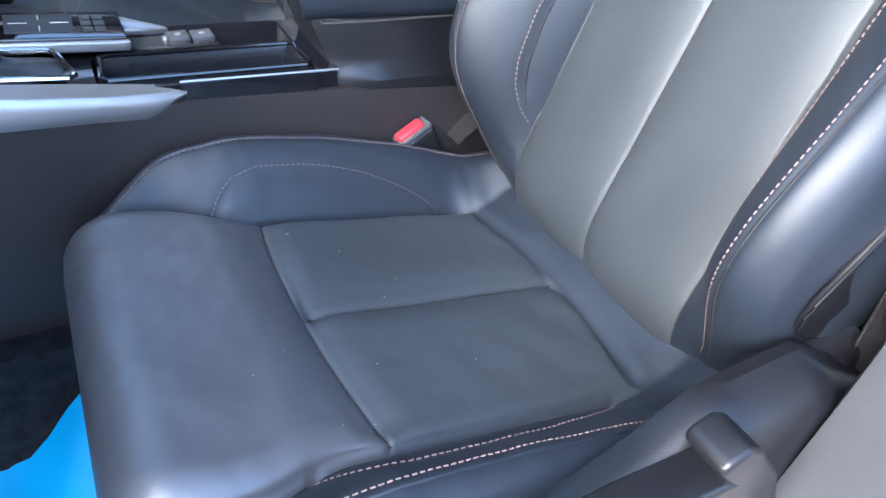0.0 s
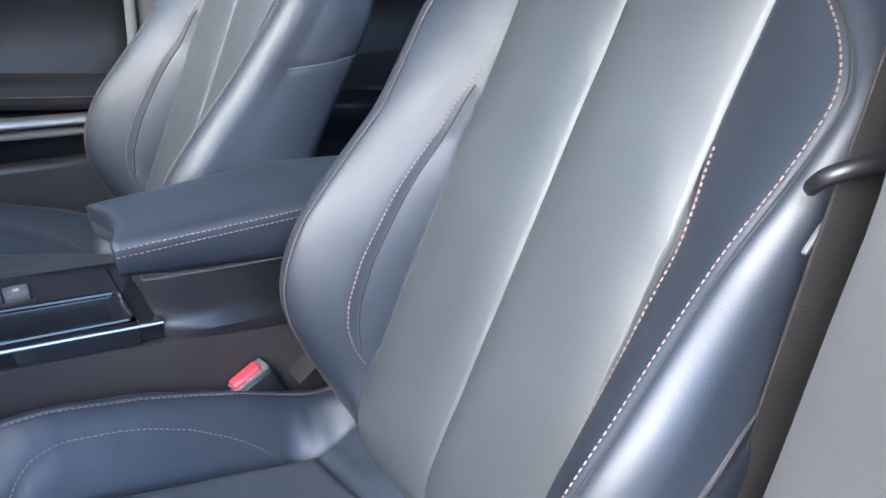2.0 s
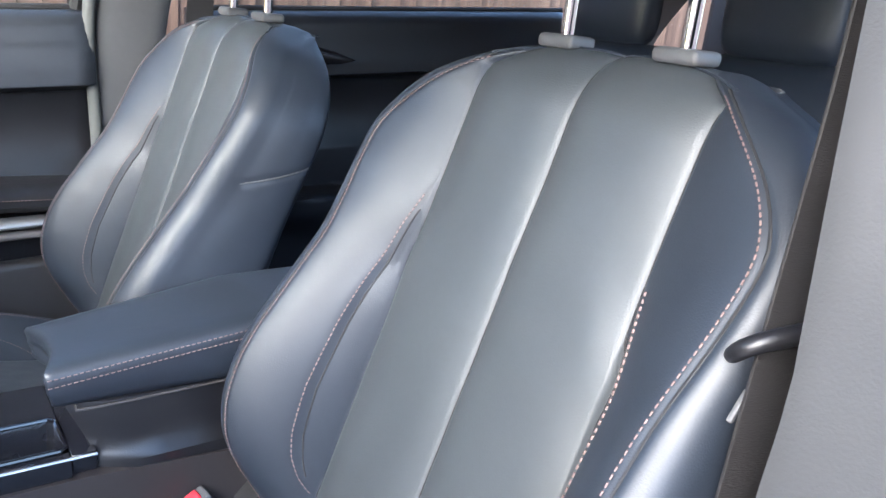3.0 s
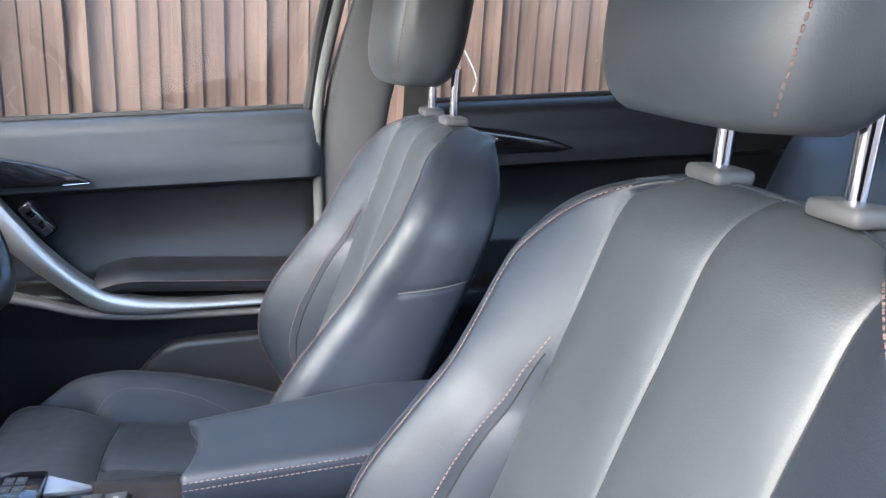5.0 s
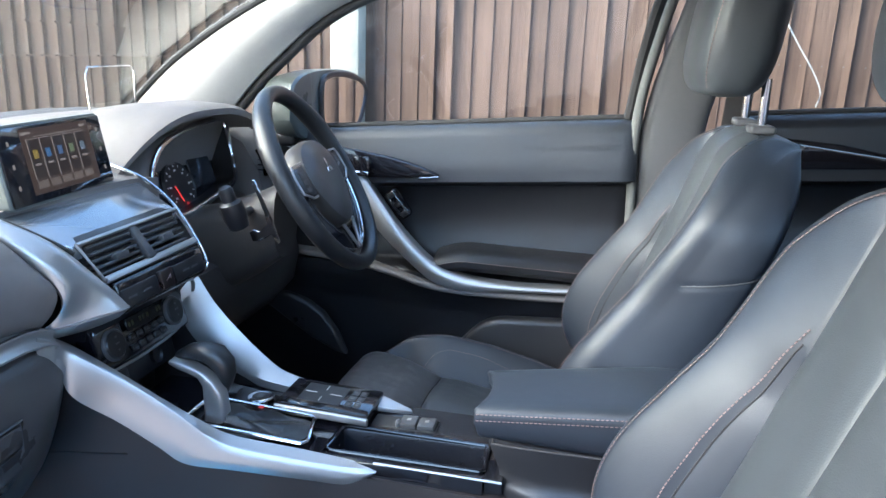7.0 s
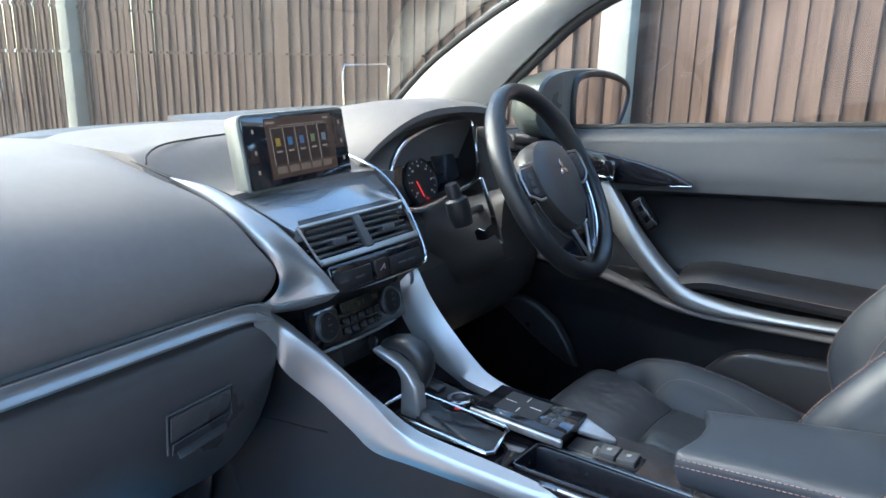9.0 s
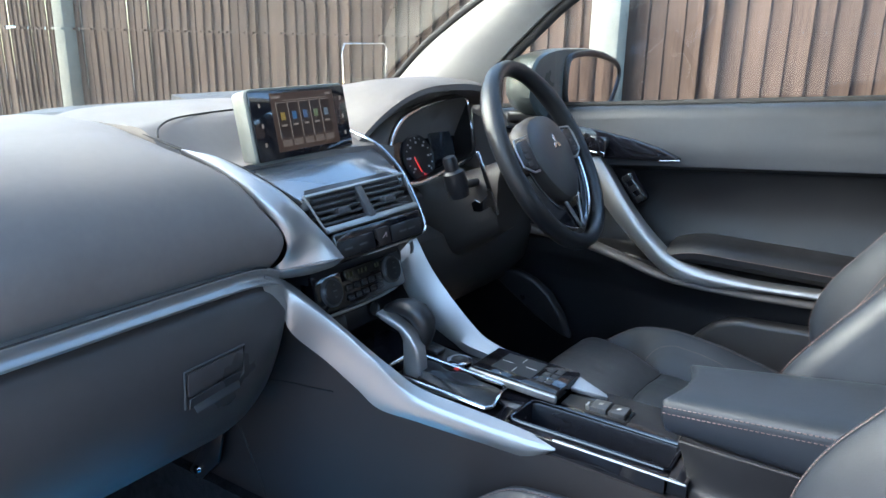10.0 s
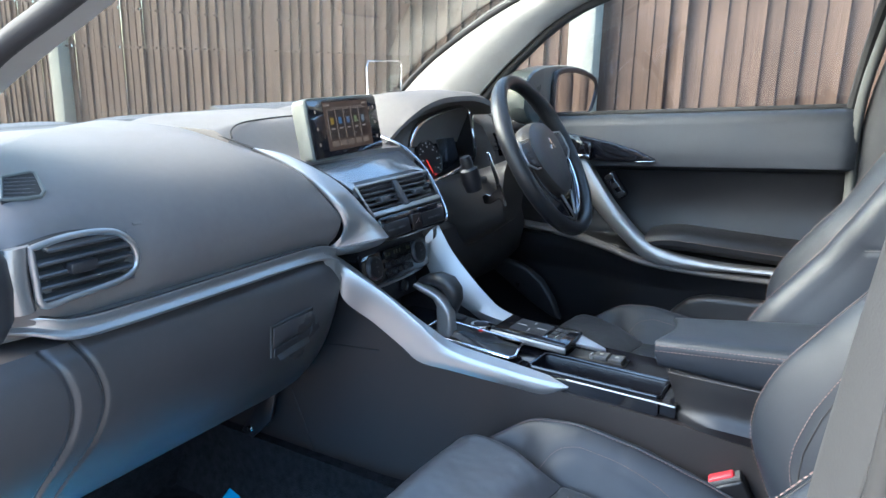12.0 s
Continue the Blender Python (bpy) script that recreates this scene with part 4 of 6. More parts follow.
part("gravel_board", block((-5, 0.01, 0.08), (20, 0.04, 0.16), 0.004), CONCRETE, fence)
twig = thing("dry_twig", "thin pale dry stem hanging against the fence", "twig", at=pose(0.30, 1.385, 1.5))
part("stem", tube([(-0.10, 0, 0.40), (-0.045, 0, 0.10), (-0.045, 0.0, 0.02), (0.0, 0, -0.06), (0.055, 0, -0.14), (0.085, 0, -0.20), (0.078, 0, -0.24)], 0.0022, 6, n=40), GREY, twig)


# ---- dashboard ----
dash = thing("dashboard", "black soft-touch dashboard with silver trim strips and air vents", "dashboard", at=pose(-1.0, 0, 0.6))
db = pose(1.0, 0, -0.6)
PAD = [(-0.884, 1.022), (-0.868, 1.045), (-0.858, 1.08), (-0.864, 1.115), (-0.888, 1.150), (-0.930, 1.176), (-1.0, 1.196), (-1.08, 1.207), (-1.20, 1.214), (-1.48, 1.215)]


def pad_edge(z):
    """Where the pad ends beside the silver blade."""
    return lerp_table([(1.0, -0.182), (1.018, -0.170), (1.035, -0.162), (1.055, -0.159), (1.075, -0.163), (1.10, -0.173), (1.125, -0.181), (1.15, -0.188), (1.18, -0.199), (1.2, -0.212)], z)


def ledge(x, y):
    """How far the dash top has dropped behind the rounded edge of the pad."""
    edge = lerp_table([(-0.72, -1.00), (-0.558, -1.13), (-0.397, -1.25), (-0.296, -1.30), (-0.162, -1.342), (0.0, -1.355), (0.2, -1.35)], y)
    return 0.013 * step(edge + 0.008, edge - 0.016, x)


secs = []
for i in range(71):
    u = i / 70
    ring = []
    for k, p in enumerate(curve_points([(a, 0, b) for a, b in PAD], 70)):
        y = -0.735 + (pad_edge(p.z) + 0.735) * u
        e = max(0, (-0.665 - y) / 0.07)
        roll = max(0, (y - pad_edge(p.z) + 0.012) / 0.012)
        # a hollow round the side vent
        g = 0.010 * math.exp(-((y + 0.62) / 0.075) ** 4 - ((p.z - 1.10) / 0.045) ** 4)
        d = 0.05 * e ** 2 + 0.010 * roll ** 2 + g
        # the pad drops to a shelf under the windscreen
        c = -ledge(p.x, y)
        # the pad rounds down towards its nose beside the silver wing
        nose = max(0.0, (y - pad_edge(p.z) + 0.11) / 0.11) ** 2.2
        fall = 0.024 * nose * step(1.05, 1.15, p.z) * (1 - 0.6 * step(-1.0, -1.2, p.x))
        ring.append(Vector((p.x - d * (1 if p.x > -0.95 else 0.4) + 0.010 * nose * step(1.13, 1.07, p.z), y, p.z - 0.25 * d + c - fall)))
    secs.append(ring + [Vector((-1.48, ring[-1].y, 1.0)), Vector((-0.95, ring[0].y, 1.0))])
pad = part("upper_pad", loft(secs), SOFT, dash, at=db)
airbag = bmesh.new()
for j in range(3):
    for k in range(3 if j == 0 else 1):
        block((-0.8735, -0.545 + 0.016 * k + 0.006 * j, 1.129 - 0.007 * j), (0.001, 0.012 if j == 0 else 0.045, 0.0035), 0, 1, (0, -28, 0), airbag)
part("moulded_mark", airbag, SOFT, pad)

GLOVE = [(-0.876, 1.008), (-0.856, 0.985), (-0.846, 0.94), (-0.850, 0.89), (-0.868, 0.84), (-0.91, 0.785), (-0.98, 0.735), (-1.10, 0.68)]
SEAM_1 = [(0.66, -0.72), (0.852, -0.677), (0.881, -0.646), (0.933, -0.626), (0.98, -0.634), (1.01, -0.650)]
SEAM_2 = [(0.66, -0.76), (0.853, -0.714), (0.90, -0.680), (0.94, -0.667), (0.983, -0.672), (1.01, -0.69)]
secs = []
for i in range(521):
    y = -0.76 + 0.60 * i / 520
    e = max(0, (y + 0.245) / 0.085)
    inset = 0.10 * (1 - math.sqrt(max(0, 1 - min(1, e) ** 2)))
    ring = []
    for p in curve_points([(a, y, b) for a, b in GLOVE], 80):
        low = max(0, (0.96 - p.z) / 0.25)
        g = groove(y - smooth_table(SEAM_1, p.z), 0.0045, 0.006) + groove(y - smooth_table(SEAM_2, p.z), 0.0045, 0.004)
        out = 0.006 * step(smooth_table(SEAM_1, p.z) + 0.006, smooth_table(SEAM_1, p.z) - 0.006, y)
        ring.append(Vector((p.x - inset * (0.15 + 1.1 * low) + g + out, y, p.z)))
    secs.append(ring + [Vector((-1.3, y, 0.68)), Vector((-1.3, y, 1.012))])
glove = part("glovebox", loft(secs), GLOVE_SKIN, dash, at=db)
# grip: a framed flap over a hollow
GX = -0.8425
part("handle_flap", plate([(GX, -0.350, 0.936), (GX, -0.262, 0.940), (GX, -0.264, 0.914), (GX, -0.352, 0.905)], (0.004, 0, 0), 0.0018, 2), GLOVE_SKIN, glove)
part("handle_frame", tube([(GX + 0.001, -0.356, 0.890), (GX, -0.353, 0.938), (GX, -0.258, 0.943), (GX + 0.001, -0.262, 0.905), (GX + 0.001, -0.275, 0.896)], 0.0016, 6), DARKGREY, glove)
part("handle_lip", plate([(GX + 0.002, -0.345, 0.893), (GX + 0.002, -0.272, 0.901), (GX + 0.010, -0.276, 0.893), (GX + 0.010, -0.346, 0.885)], (0, 0, -0.003), 0.001, 1), DIMGREY, glove)
part("handle_hollow", plate([(GX + 0.0018, -0.350, 0.902), (GX + 0.0018, -0.266, 0.911), (GX + 0.0018, -0.272, 0.897), (GX + 0.0018, -0.352, 0.888)], (0.002, 0, 0), 0.0008, 1), PLASTIC, glove)

strip = [(-0.905, -0.725, 1.040), (-0.882, -0.690, 1.035), (-0.868, -0.645, 1.022), (-0.864, -0.55, 1.020), (-0.865, -0.40, 1.020), (-0.868, -0.27, 1.019), (-0.872, -0.215, 1.016), (-0.874, -0.185, 1.010), (-0.872, -0.166, 1.003)]
p = curve_points(strip, 70)
secs = []
for i, q in enumerate(p):
    h = 0.55 + 0.45 * step(0.0, 0.12, i / 69)
    # a band hollowed under the pad, and a rolled rim along its foot
    secs.append([q + Vector((dx, 0, dz * h)) for dx, dz in ((0.0075, 0.0150), (0.0080, 0.0135), (0.0055, 0.0095), (0.0040, 0.0050), (0.0045, 0.0015), (0.0070, -0.0010), (0.0105, -0.0030), (0.0120, -0.0055), (0.0110, -0.0085), (0.0070, -0.0105), (-0.010, -0.0105), (-0.010, 0.0150))])
part("silver_strip", loft(secs), SILVER, dash, at=db)
part("strip_gap", tube([q + Vector((0.0066, 0, 0.0158)) for q in p[6:-3]], 0.0013, 6), RUBBER, dash, at=db)


def blade(upper, lower, mat, name, parent, n=40, thick=0.012, push=(0, -1, 0), m=8, at=None, back_off=1.0):
    """A curved trim blade between two lines, slightly crowned."""
    a, b = curve_points(upper, n), curve_points(lower, n)
    d = Vector(push).normalized()
    secs = []
    for i in range(n):
        front = [a[i].lerp(b[i], k / m) + d * thick * (1 - (2 * k / m - 1) ** 4) for k in range(m + 1)]
        secs.append(front + [b[i] - d * thick * back_off, a[i] - d * thick * back_off])
    return part(name, loft(secs), mat, parent, at=at or db)


blade([(-1.010, -0.204, 1.178), (-0.964, -0.190, 1.174), (-0.930, -0.178, 1.162), (-0.896, -0.166, 1.146), (-0.870, -0.152, 1.128), (-0.850, -0.137, 1.105), (-0.835, -0.122, 1.080), (-0.818, -0.110, 1.057), (-0.800, -0.104, 1.034)],
      [(-1.010, -0.208, 1.177), (-0.970, -0.201, 1.161), (-0.938, -0.195, 1.147), (-0.903, -0.190, 1.130), (-0.876, -0.184, 1.110), (-0.856, -0.174, 1.086), (-0.848, -0.166, 1.058), (-0.862, -0.166, 1.032), (-0.886, -0.176, 1.012)], SILVER, "wing_trim", dash, push=(0.7, -0.45, 0.45), thick=0.008, m=12)
blade([(-0.800, -0.104, 1.034), (-0.818, -0.106, 1.018), (-0.845, -0.112, 1.006)], [(-0.886, -0.176, 1.012), (-0.888, -0.172, 1.006), (-0.890, -0.166, 1.000)], SILVER, "wing_edge", dash, push=(0.5, -0.3, -0.6), thick=0.003, n=10)
part("wing_gap", plate([(-1.075, -0.222, 1.196), (-1.010, -0.205, 1.179), (-0.985, -0.199, 1.171), (-1.010, -0.211, 1.179)], (0, 0, 0.003), 0.0008, 1), RUBBER, dash, at=db)
part("deck_gap", tube([(-0.962, -0.181, 1.168), (-0.930, -0.172, 1.158), (-0.900, -0.160, 1.143), (-0.872, -0.144, 1.124), (-0.856, -0.130, 1.108)], 0.003, 8, n=24), RUBBER, dash, at=db)

# middle stack
part("stack_deck", plate([(-0.965, -0.175, 1.150), (-0.862, -0.122, 1.114), (-0.868, 0.124, 1.114), (-0.965, 0.165, 1.150)], (0, 0, -0.02), 0.003), DECK, dash, at=db)
part("stack_body", block((-0.96, 0, 1.045), (0.20, 0.22, 0.15), 0.01), HARD, dash, at=db)
part("stack_cover", loft([[(x, y, 1.156 + 0.060 * step(-0.98, -1.10, x) - 0.01 * abs(y / 0.21) ** 4 - ledge(x, y)) for y in [-0.215 + 0.43 * k / 16 for k in range(17)]] + [(x, 0.215, 1.08), (x, -0.215, 1.08)] for x in [-0.955 - 0.525 * k / 60 for k in range(61)]]), SOFT, dash, at=db)
part("cover_seam", tube([(x, y, 1.157 + 0.060 * step(-0.98, -1.10, x)) for x, y in ((-1.050, -0.214), (-1.066, -0.200), (-1.085, -0.155), (-1.102, -0.05), (-1.105, 0.05), (-1.100, 0.12))], 0.0016, 6, n=40), RUBBER, dash, at=db)
part("chrome_arc", tube([(-1.01, 0.155, 1.175), (-0.94, 0.150, 1.155), (-0.88, 0.136, 1.120), (-0.835, 0.124, 1.070), (-0.812, 0.114, 1.035), (-0.815, 0.100, 1.022), (-0.822, 0.0, 1.018), (-0.825, -0.085, 1.020)], 0.0028, 8, n=70), CHROME, dash, at=db)

VA = [Vector((-0.860, -0.119, 1.116)), Vector((-0.866, 0.119, 1.116)), Vector((-0.835, 0.119, 1.070)), Vector((-0.832, -0.108, 1.070))]
vents = part("vent_frame", tube(VA, 0.0032, 10, ring=True), SILVER, dash, at=db)
part("vent_sill", block((-0.831, 0.006, 1.067), (0.010, 0.222, 0.008), 0.003, 2, (0, -40, 0)), SILVER, vents)
for s in (-1, 1):
    for k in range(5):
        t = (k + 0.75) / 5.6
        q = VA[0].lerp(VA[3], t)
        part("slat", block((q.x - 0.012, s * 0.0565, q.z - 0.004), (0.022, 0.094, 0.0042), 0.0012, 1, (0, -10, 0)), SLAT, vents)
    part("vane_tab", block((-0.847, s * 0.055, 1.087), (0.018, 0.028, 0.011), 0.003, 2, (0, -20, 0)), SLAT, vents)
part("vent_bridge", block((-0.852, 0.0, 1.092), (0.016, 0.017, 0.058), 0.003, 2, (0, -38, 0)), SLAT, vents)
part("vent_well", block((-0.899, 0, 1.066), (0.05, 0.216, 0.06), 0.004, 1, (0, -38, 0)), RUBBER, dash, at=db)
row = part("switch_bar", block((-0.822, 0.004, 1.041), (0.014, 0.212, 0.044), 0.005, 3, (0, -14, 0)), PIANO, dash, at=db)
part("switch_key", block((-0.8135, -0.060, 1.040), (0.006, 0.080, 0.026), 0.002, 2, (0, -14, 0)), HARD, row)
part("switch_key", block((-0.8135, 0.062, 1.040), (0.006, 0.080, 0.026), 0.002, 2, (0, -14, 0)), HARD, row)
haz = part("hazard_button", block((-0.812, 0.000, 1.042), (0.008, 0.030, 0.028), 0.002, 2, (0, -14, 0)), material("dark_red_plastic", (0.010, 0.006, 0.006), 0.3), row)
tri = loft([[(-0.8068 + 0.25 * (z - 1.043), y * k, 1.0415 + (z - 1.0415) * k) for y, z in ((0.0, 1.051), (0.0085, 1.0365), (-0.0085, 1.0365))] for k in (1.0, 0.62)], True, False)
part("warning_triangle", tri, material("pink_print", (0.7, 0.55, 0.53), 0.5), haz)
for y in (-0.082, -0.048, 0.05, 0.074):
    part("printed_bar", block((-0.8098, y, 1.041), (0.0006, 0.018, 0.003), 0, 1, (0, -14, 0)), DARKGREY, row)

climate = part("climate_panel", block((-0.868, 0, 0.960), (0.03, 0.218, 0.072), 0.006, 2, (0, -16, 0)), PIANO, dash, at=db)
CM = pose(-0.853, 0, 0.964, 0, -16, 0)
for s in (-1, 1):
    knob = part("climate_knob", lathe([(0.001, 0.007), (0.018, 0.007), (0.0200, 0.005), (0.0205, -0.003)], 36, pose(-0.853, s * 0.074, 0.962, 0, 74, 0)), HARD, dash, at=db)
    part("knob_ring", lathe([(0.0208, 0.005), (0.0230, 0.003), (0.0236, -0.006), (0.0208, -0.006)], 36, pose(-0.853, s * 0.074, 0.962, 0, 74, 0)), DARKGREY, knob)
    for dz in (-0.009, 0.0, 0.009):
        part("printed_bar", block((-0.8452 - 0.27 * dz, s * 0.074, 0.966 + dz), (0.0008, 0.008 if dz == 0 else 0.003, 0.0022), 0, 1, (0, -16, 0)), DARKGREY, knob)
lcd = part("climate_display", block((-0.8525, 0, 0.980), (0.002, 0.088, 0.018), 0.0008, 1, (0, -16, 0)), material("display_black", (0.01, 0.012, 0.012), 0.1), dash, at=db)
AMBER = glow("green_amber_segment", (0.30, 0.36, 0.16), 0.0012)
for y in (-0.038, -0.030, -0.012, -0.004, 0.006, 0.030, 0.037):
    part("segment", block((-0.8512, y, 0.980), (0.0008, 0.004, 0.007), 0, 1, (0, -16, 0)), AMBER, lcd)
for r_, zz in ((5, 0.960), (5, 0.945)):
    for k in range(r_):
        part("climate_key", block((-0.8505 - 0.27 * (0.964 - zz) * -1, -0.036 + 0.018 * k, zz), (0.005, 0.014, 0.010), 0.0015, 1, (0, -16, 0)), HARD, climate)
        part("printed_bar", block((-0.8475 - 0.27 * (0.964 - zz) * -1, -0.036 + 0.018 * k, zz), (0.0006, 0.007, 0.0018), 0, 1, (0, -16, 0)), DARKGREY, climate)
part("silver_lip", tube([(-0.862, -0.112, 0.922), (-0.856, 0.0, 0.920), (-0.862, 0.112, 0.926), (-0.842, 0.118, 0.985), (-0.838, 0.110, 1.004)], 0.0032, 8, n=40), SILVER, dash, at=db)
pocket = part("switch_panel", block((-0.884, 0, 0.892), (0.03, 0.20, 0.044), 0.006, 2, (0, -14, 0)), HARD, dash, at=db)
for k, y in enumerate((-0.07, -0.038)):
    part("socket_cover", block((-0.869, y, 0.892), (0.006, 0.028, 0.028), 0.002, 2, (0, -14, 0)), PLASTIC, pocket)
part("power_socket", lathe([(0.001, 0.003), (0.010, 0.003), (0.0125, 0.006), (0.0135, 0.0)], 24, pose(-0.870, 0.045, 0.896, 0, 76, 0)), HARD, pocket)
part("lower_body", block((-0.955, 0, 0.92), (0.10, 0.20, 0.22), 0.01), HARD, dash, at=db)

# side vent, with silver surround
SV = [(-0.857, y, z) for y, z in ((-0.690, 1.129), (-0.66, 1.1335), (-0.63, 1.1345), (-0.602, 1.132), (-0.582, 1.125), (-0.567, 1.111), (-0.561, 1.094), (-0.566, 1.079), (-0.583, 1.070), (-0.61, 1.067), (-0.65, 1.065), (-0.683, 1.064), (-0.688, 1.095))]
vp = curve_points(SV + [SV[0]], 60)[:-1]
side_vent = part("side_vent_frame", tube(vp, 0.0040, 10, ring=True, up=(1, 0, 0)), SILVER, dash, at=db)
part("side_vent_well", plate([v + Vector((-0.0095, 0, 0)) for v in vp], (-0.03, 0, 0)), RUBBER, side_vent)
for k in range(5):
    z = 1.070 + 0.0135 * k
    part("slat", block((-0.866, -0.625 + 0.002 * (k == 4), z), (0.022, 0.118 - (0.02 if k == 4 else 0), 0.005), 0.0015, 1, (0, 8, 0)), SLAT, side_vent)
part("vane_tab", block((-0.856, -0.635, 1.099), (0.018, 0.034, 0.013), 0.003, 2), PLASTIC, side_vent)

cheek = [[Vector((-0.866 + 0.010 * math.sin(a), -0.702 - 0.004 * math.sin(t * 3.14) + 0.015 * math.cos(a), 1.059 + 0.073 * t)) for a in [math.pi * k / 8 for k in range(9)]] for t in [i / 12 for i in range(13)]]
part("silver_cheek", loft(cheek), SILVER, side_vent)
part("end_pod", loft([[Vector((-0.873 + 0.030 * math.cos(a) * s, -0.737 + 0.030 * math.sin(a) * s, 1.035 + 0.11 * t)) for a in [2 * math.pi * k / 16 for k in range(16)]] for t, s in ((0, 0.5), (0.2, 0.9), (0.5, 1.0), (0.8, 0.9), (1, 0.5))]), PLASTIC, dash, at=db)
# demister vent at the end of the dash top
TVF = [(-0.918, -0.681, 1.171), (-0.917, -0.658, 1.169), (-0.917, -0.636, 1.169), (-0.923, -0.628, 1.173), (-0.948, -0.618, 1.181), (-0.966, -0.611, 1.188), (-0.971, -0.616, 1.189), (-0.966, -0.652, 1.188)]
tv = part("demister_frame", tube([(x, y, z + 0.0024) for x, y, z in TVF], 0.0024, 8, ring=True), SCREENBODY, dash, at=db)
part("demister_well", plate([(x, y, z + 0.0022) for x, y, z in TVF], (0, 0, -0.006)), RUBBER, tv)
near_l, near_r, far_l, far_r = (Vector(TVF[k]) for k in (0, 2, 7, 5))
for k in range(6):
    a, b = near_l.lerp(far_l, (k - 0.1) / 6.2 + 0.12), near_r.lerp(far_r, (k - 0.5) / 6.2 + 0.08)
    part("slat", tube([a + Vector((0, 0, 0.0022)), b + Vector((0, -0.002, 0.0022))], 0.0011, 6), SLAT, tv)

# touch screen on the deck
screen = thing("infotainment_screen", "tablet-like touch screen with silver rim and dark menu", "screen", at=pose(-0.957, -0.006, 1.150, 0, -11, 6))
house = []
for x, s in ((-0.040, 0.84), (-0.030, 0.94), (-0.010, 0.99), (0.0, 1.0), (0.003, 0.985)):
    w, h, r = 0.122 * s, 0.055 * (0.6 + 0.4 * s) if s < 0.95 else 0.0555 * s, 0.010
    ring = []
    for cx, cz, a0 in ((w - r, h - r, 0), (-w + r, h - r, 90), (-w + r, -h + r, 180), (w - r, -h + r, 270)):
        for k in range(6):
            a = radians(a0 + 18 * k)
            ring.append((x, cx + r * math.cos(a), 0.0575 + cz + r * math.sin(a)))
    house.append(ring)
part("housing", loft(house), SCREENBODY, screen)
part("glass_panel", block((0.004, 0, 0.0575), (0.004, 0.236, 0.103), 0.0018, 2), PIANO, screen)
disp = part("display", block((0.0062, 0.004, 0.060), (0.001, 0.156, 0.088), 0, 1), glow("screen_brown_grey", (0.10, 0.066, 0.056), 0.04), screen)
LINE = glow("screen_line", (0.42, 0.36, 0.34), 0.045)
part("title_bar", block((0.0068, -0.062, 0.098), (0.0005, 0.020, 0.0035), 0, 1), LINE, disp)
part("clock_bar", block((0.0068, 0.068, 0.098), (0.0005, 0.014, 0.0035), 0, 1), LINE, disp)
part("rule", block((0.0068, 0.008, 0.0925), (0.0005, 0.11, 0.0010), 0, 1), LINE, disp)
TILE = glow("screen_tile", (0.030, 0.022, 0.022), 0.05)
ICON = [(0.55, 0.38, 0.08), (0.10, 0.28, 0.60), (0.14, 0.26, 0.52), (0.30, 0.38, 0.22), (0.28, 0.36, 0.46)]
for k in range(5):
    y = -0.052 + 0.027 * k
    tile = part("menu_tile", block((0.0068, y, 0.063), (0.0005, 0.0225, 0.052), 0, 1), TILE, disp)
    part("tile_edge", block((0.0072, y - 0.0120, 0.063), (0.0005, 0.0012, 0.054), 0, 1), LINE, disp)
    part("tile_top", block((0.0072, y, 0.0895), (0.0005, 0.023, 0.0010), 0, 1), LINE, disp)
    part("menu_icon", block((0.0074, y, 0.069), (0.0005, 0.010, 0.012), 0, 1), glow("icon_%s" % "abcde"[k], ICON[k], 0.035), tile)
    part("caption_bar", block((0.0074, y, 0.055), (0.0005, 0.012, 0.003), 0, 1), LINE, tile)
    part("dock_key", block((0.0070, y, 0.028), (0.0005, 0.022, 0.010), 0, 1), glow("dock_grey_%s" % "abcde"[k], (0.24, 0.19, 0.17), 0.045), disp)
for y in (-0.100, 0.102):
    for z in (0.030, 0.058, 0.088):
        part("touch_key", block((0.0064, y, z), (0.0006, 0.004, 0.006), 0, 1), LINE, screen)

# head-up glass behind the instrument hood
hud = thing("head_up_display", "small clear upright head-up display glass", "head-up display", at=pose(-1.10, 0.313, 1.250))
outline = [(0, -0.068, 0), (-0.004, -0.066, 0.06), (-0.005, -0.058, 0.074), (-0.005, 0.062, 0.075), (-0.004, 0.072, 0.066), (0, 0.066, 0)]
hg = part("glass", plate(outline, (-0.002, 0, 0)), GLASS, hud, smooth=False)
hg.visible_shadow = False
part("rim", tube(outline, 0.0016, 6), CHROME, hud)

# instrument binnacle and driver's side
hood = []
for i in range(61):
    y = 0.13 + 0.47 * i / 60
    s = (y - 0.375) / 0.205
    h = 1.262 - 0.090 * max(0, -s) ** 2.6 - 0.030 * max(0, s) ** 3
    b = -0.945 - 0.05 * max(0, -s) ** 2
    f = max(1.212, h - 0.05)
    hood.append([(-1.48, y, 1.19), (-1.48, y, 1.213), (-1.25, y, f + 0.3 * (h - f)), (-1.12, y, h - 0.010), (-1.04, y, h - 0.001), (b - 0.02, y, h - 0.003), (b, y, h - 0.012), (b - 0.002, y, h - 0.024), (-1.02, y, h - 0.030), (-1.06, y, 1.05)])
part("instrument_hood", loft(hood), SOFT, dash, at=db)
IN = pose(-1.0, 0.385, 1.135, 0, -20, 0)
cluster = thing("instrument_cluster", "instrument cluster with red needle dial behind a silver rim", "instrument cluster", at=IN)
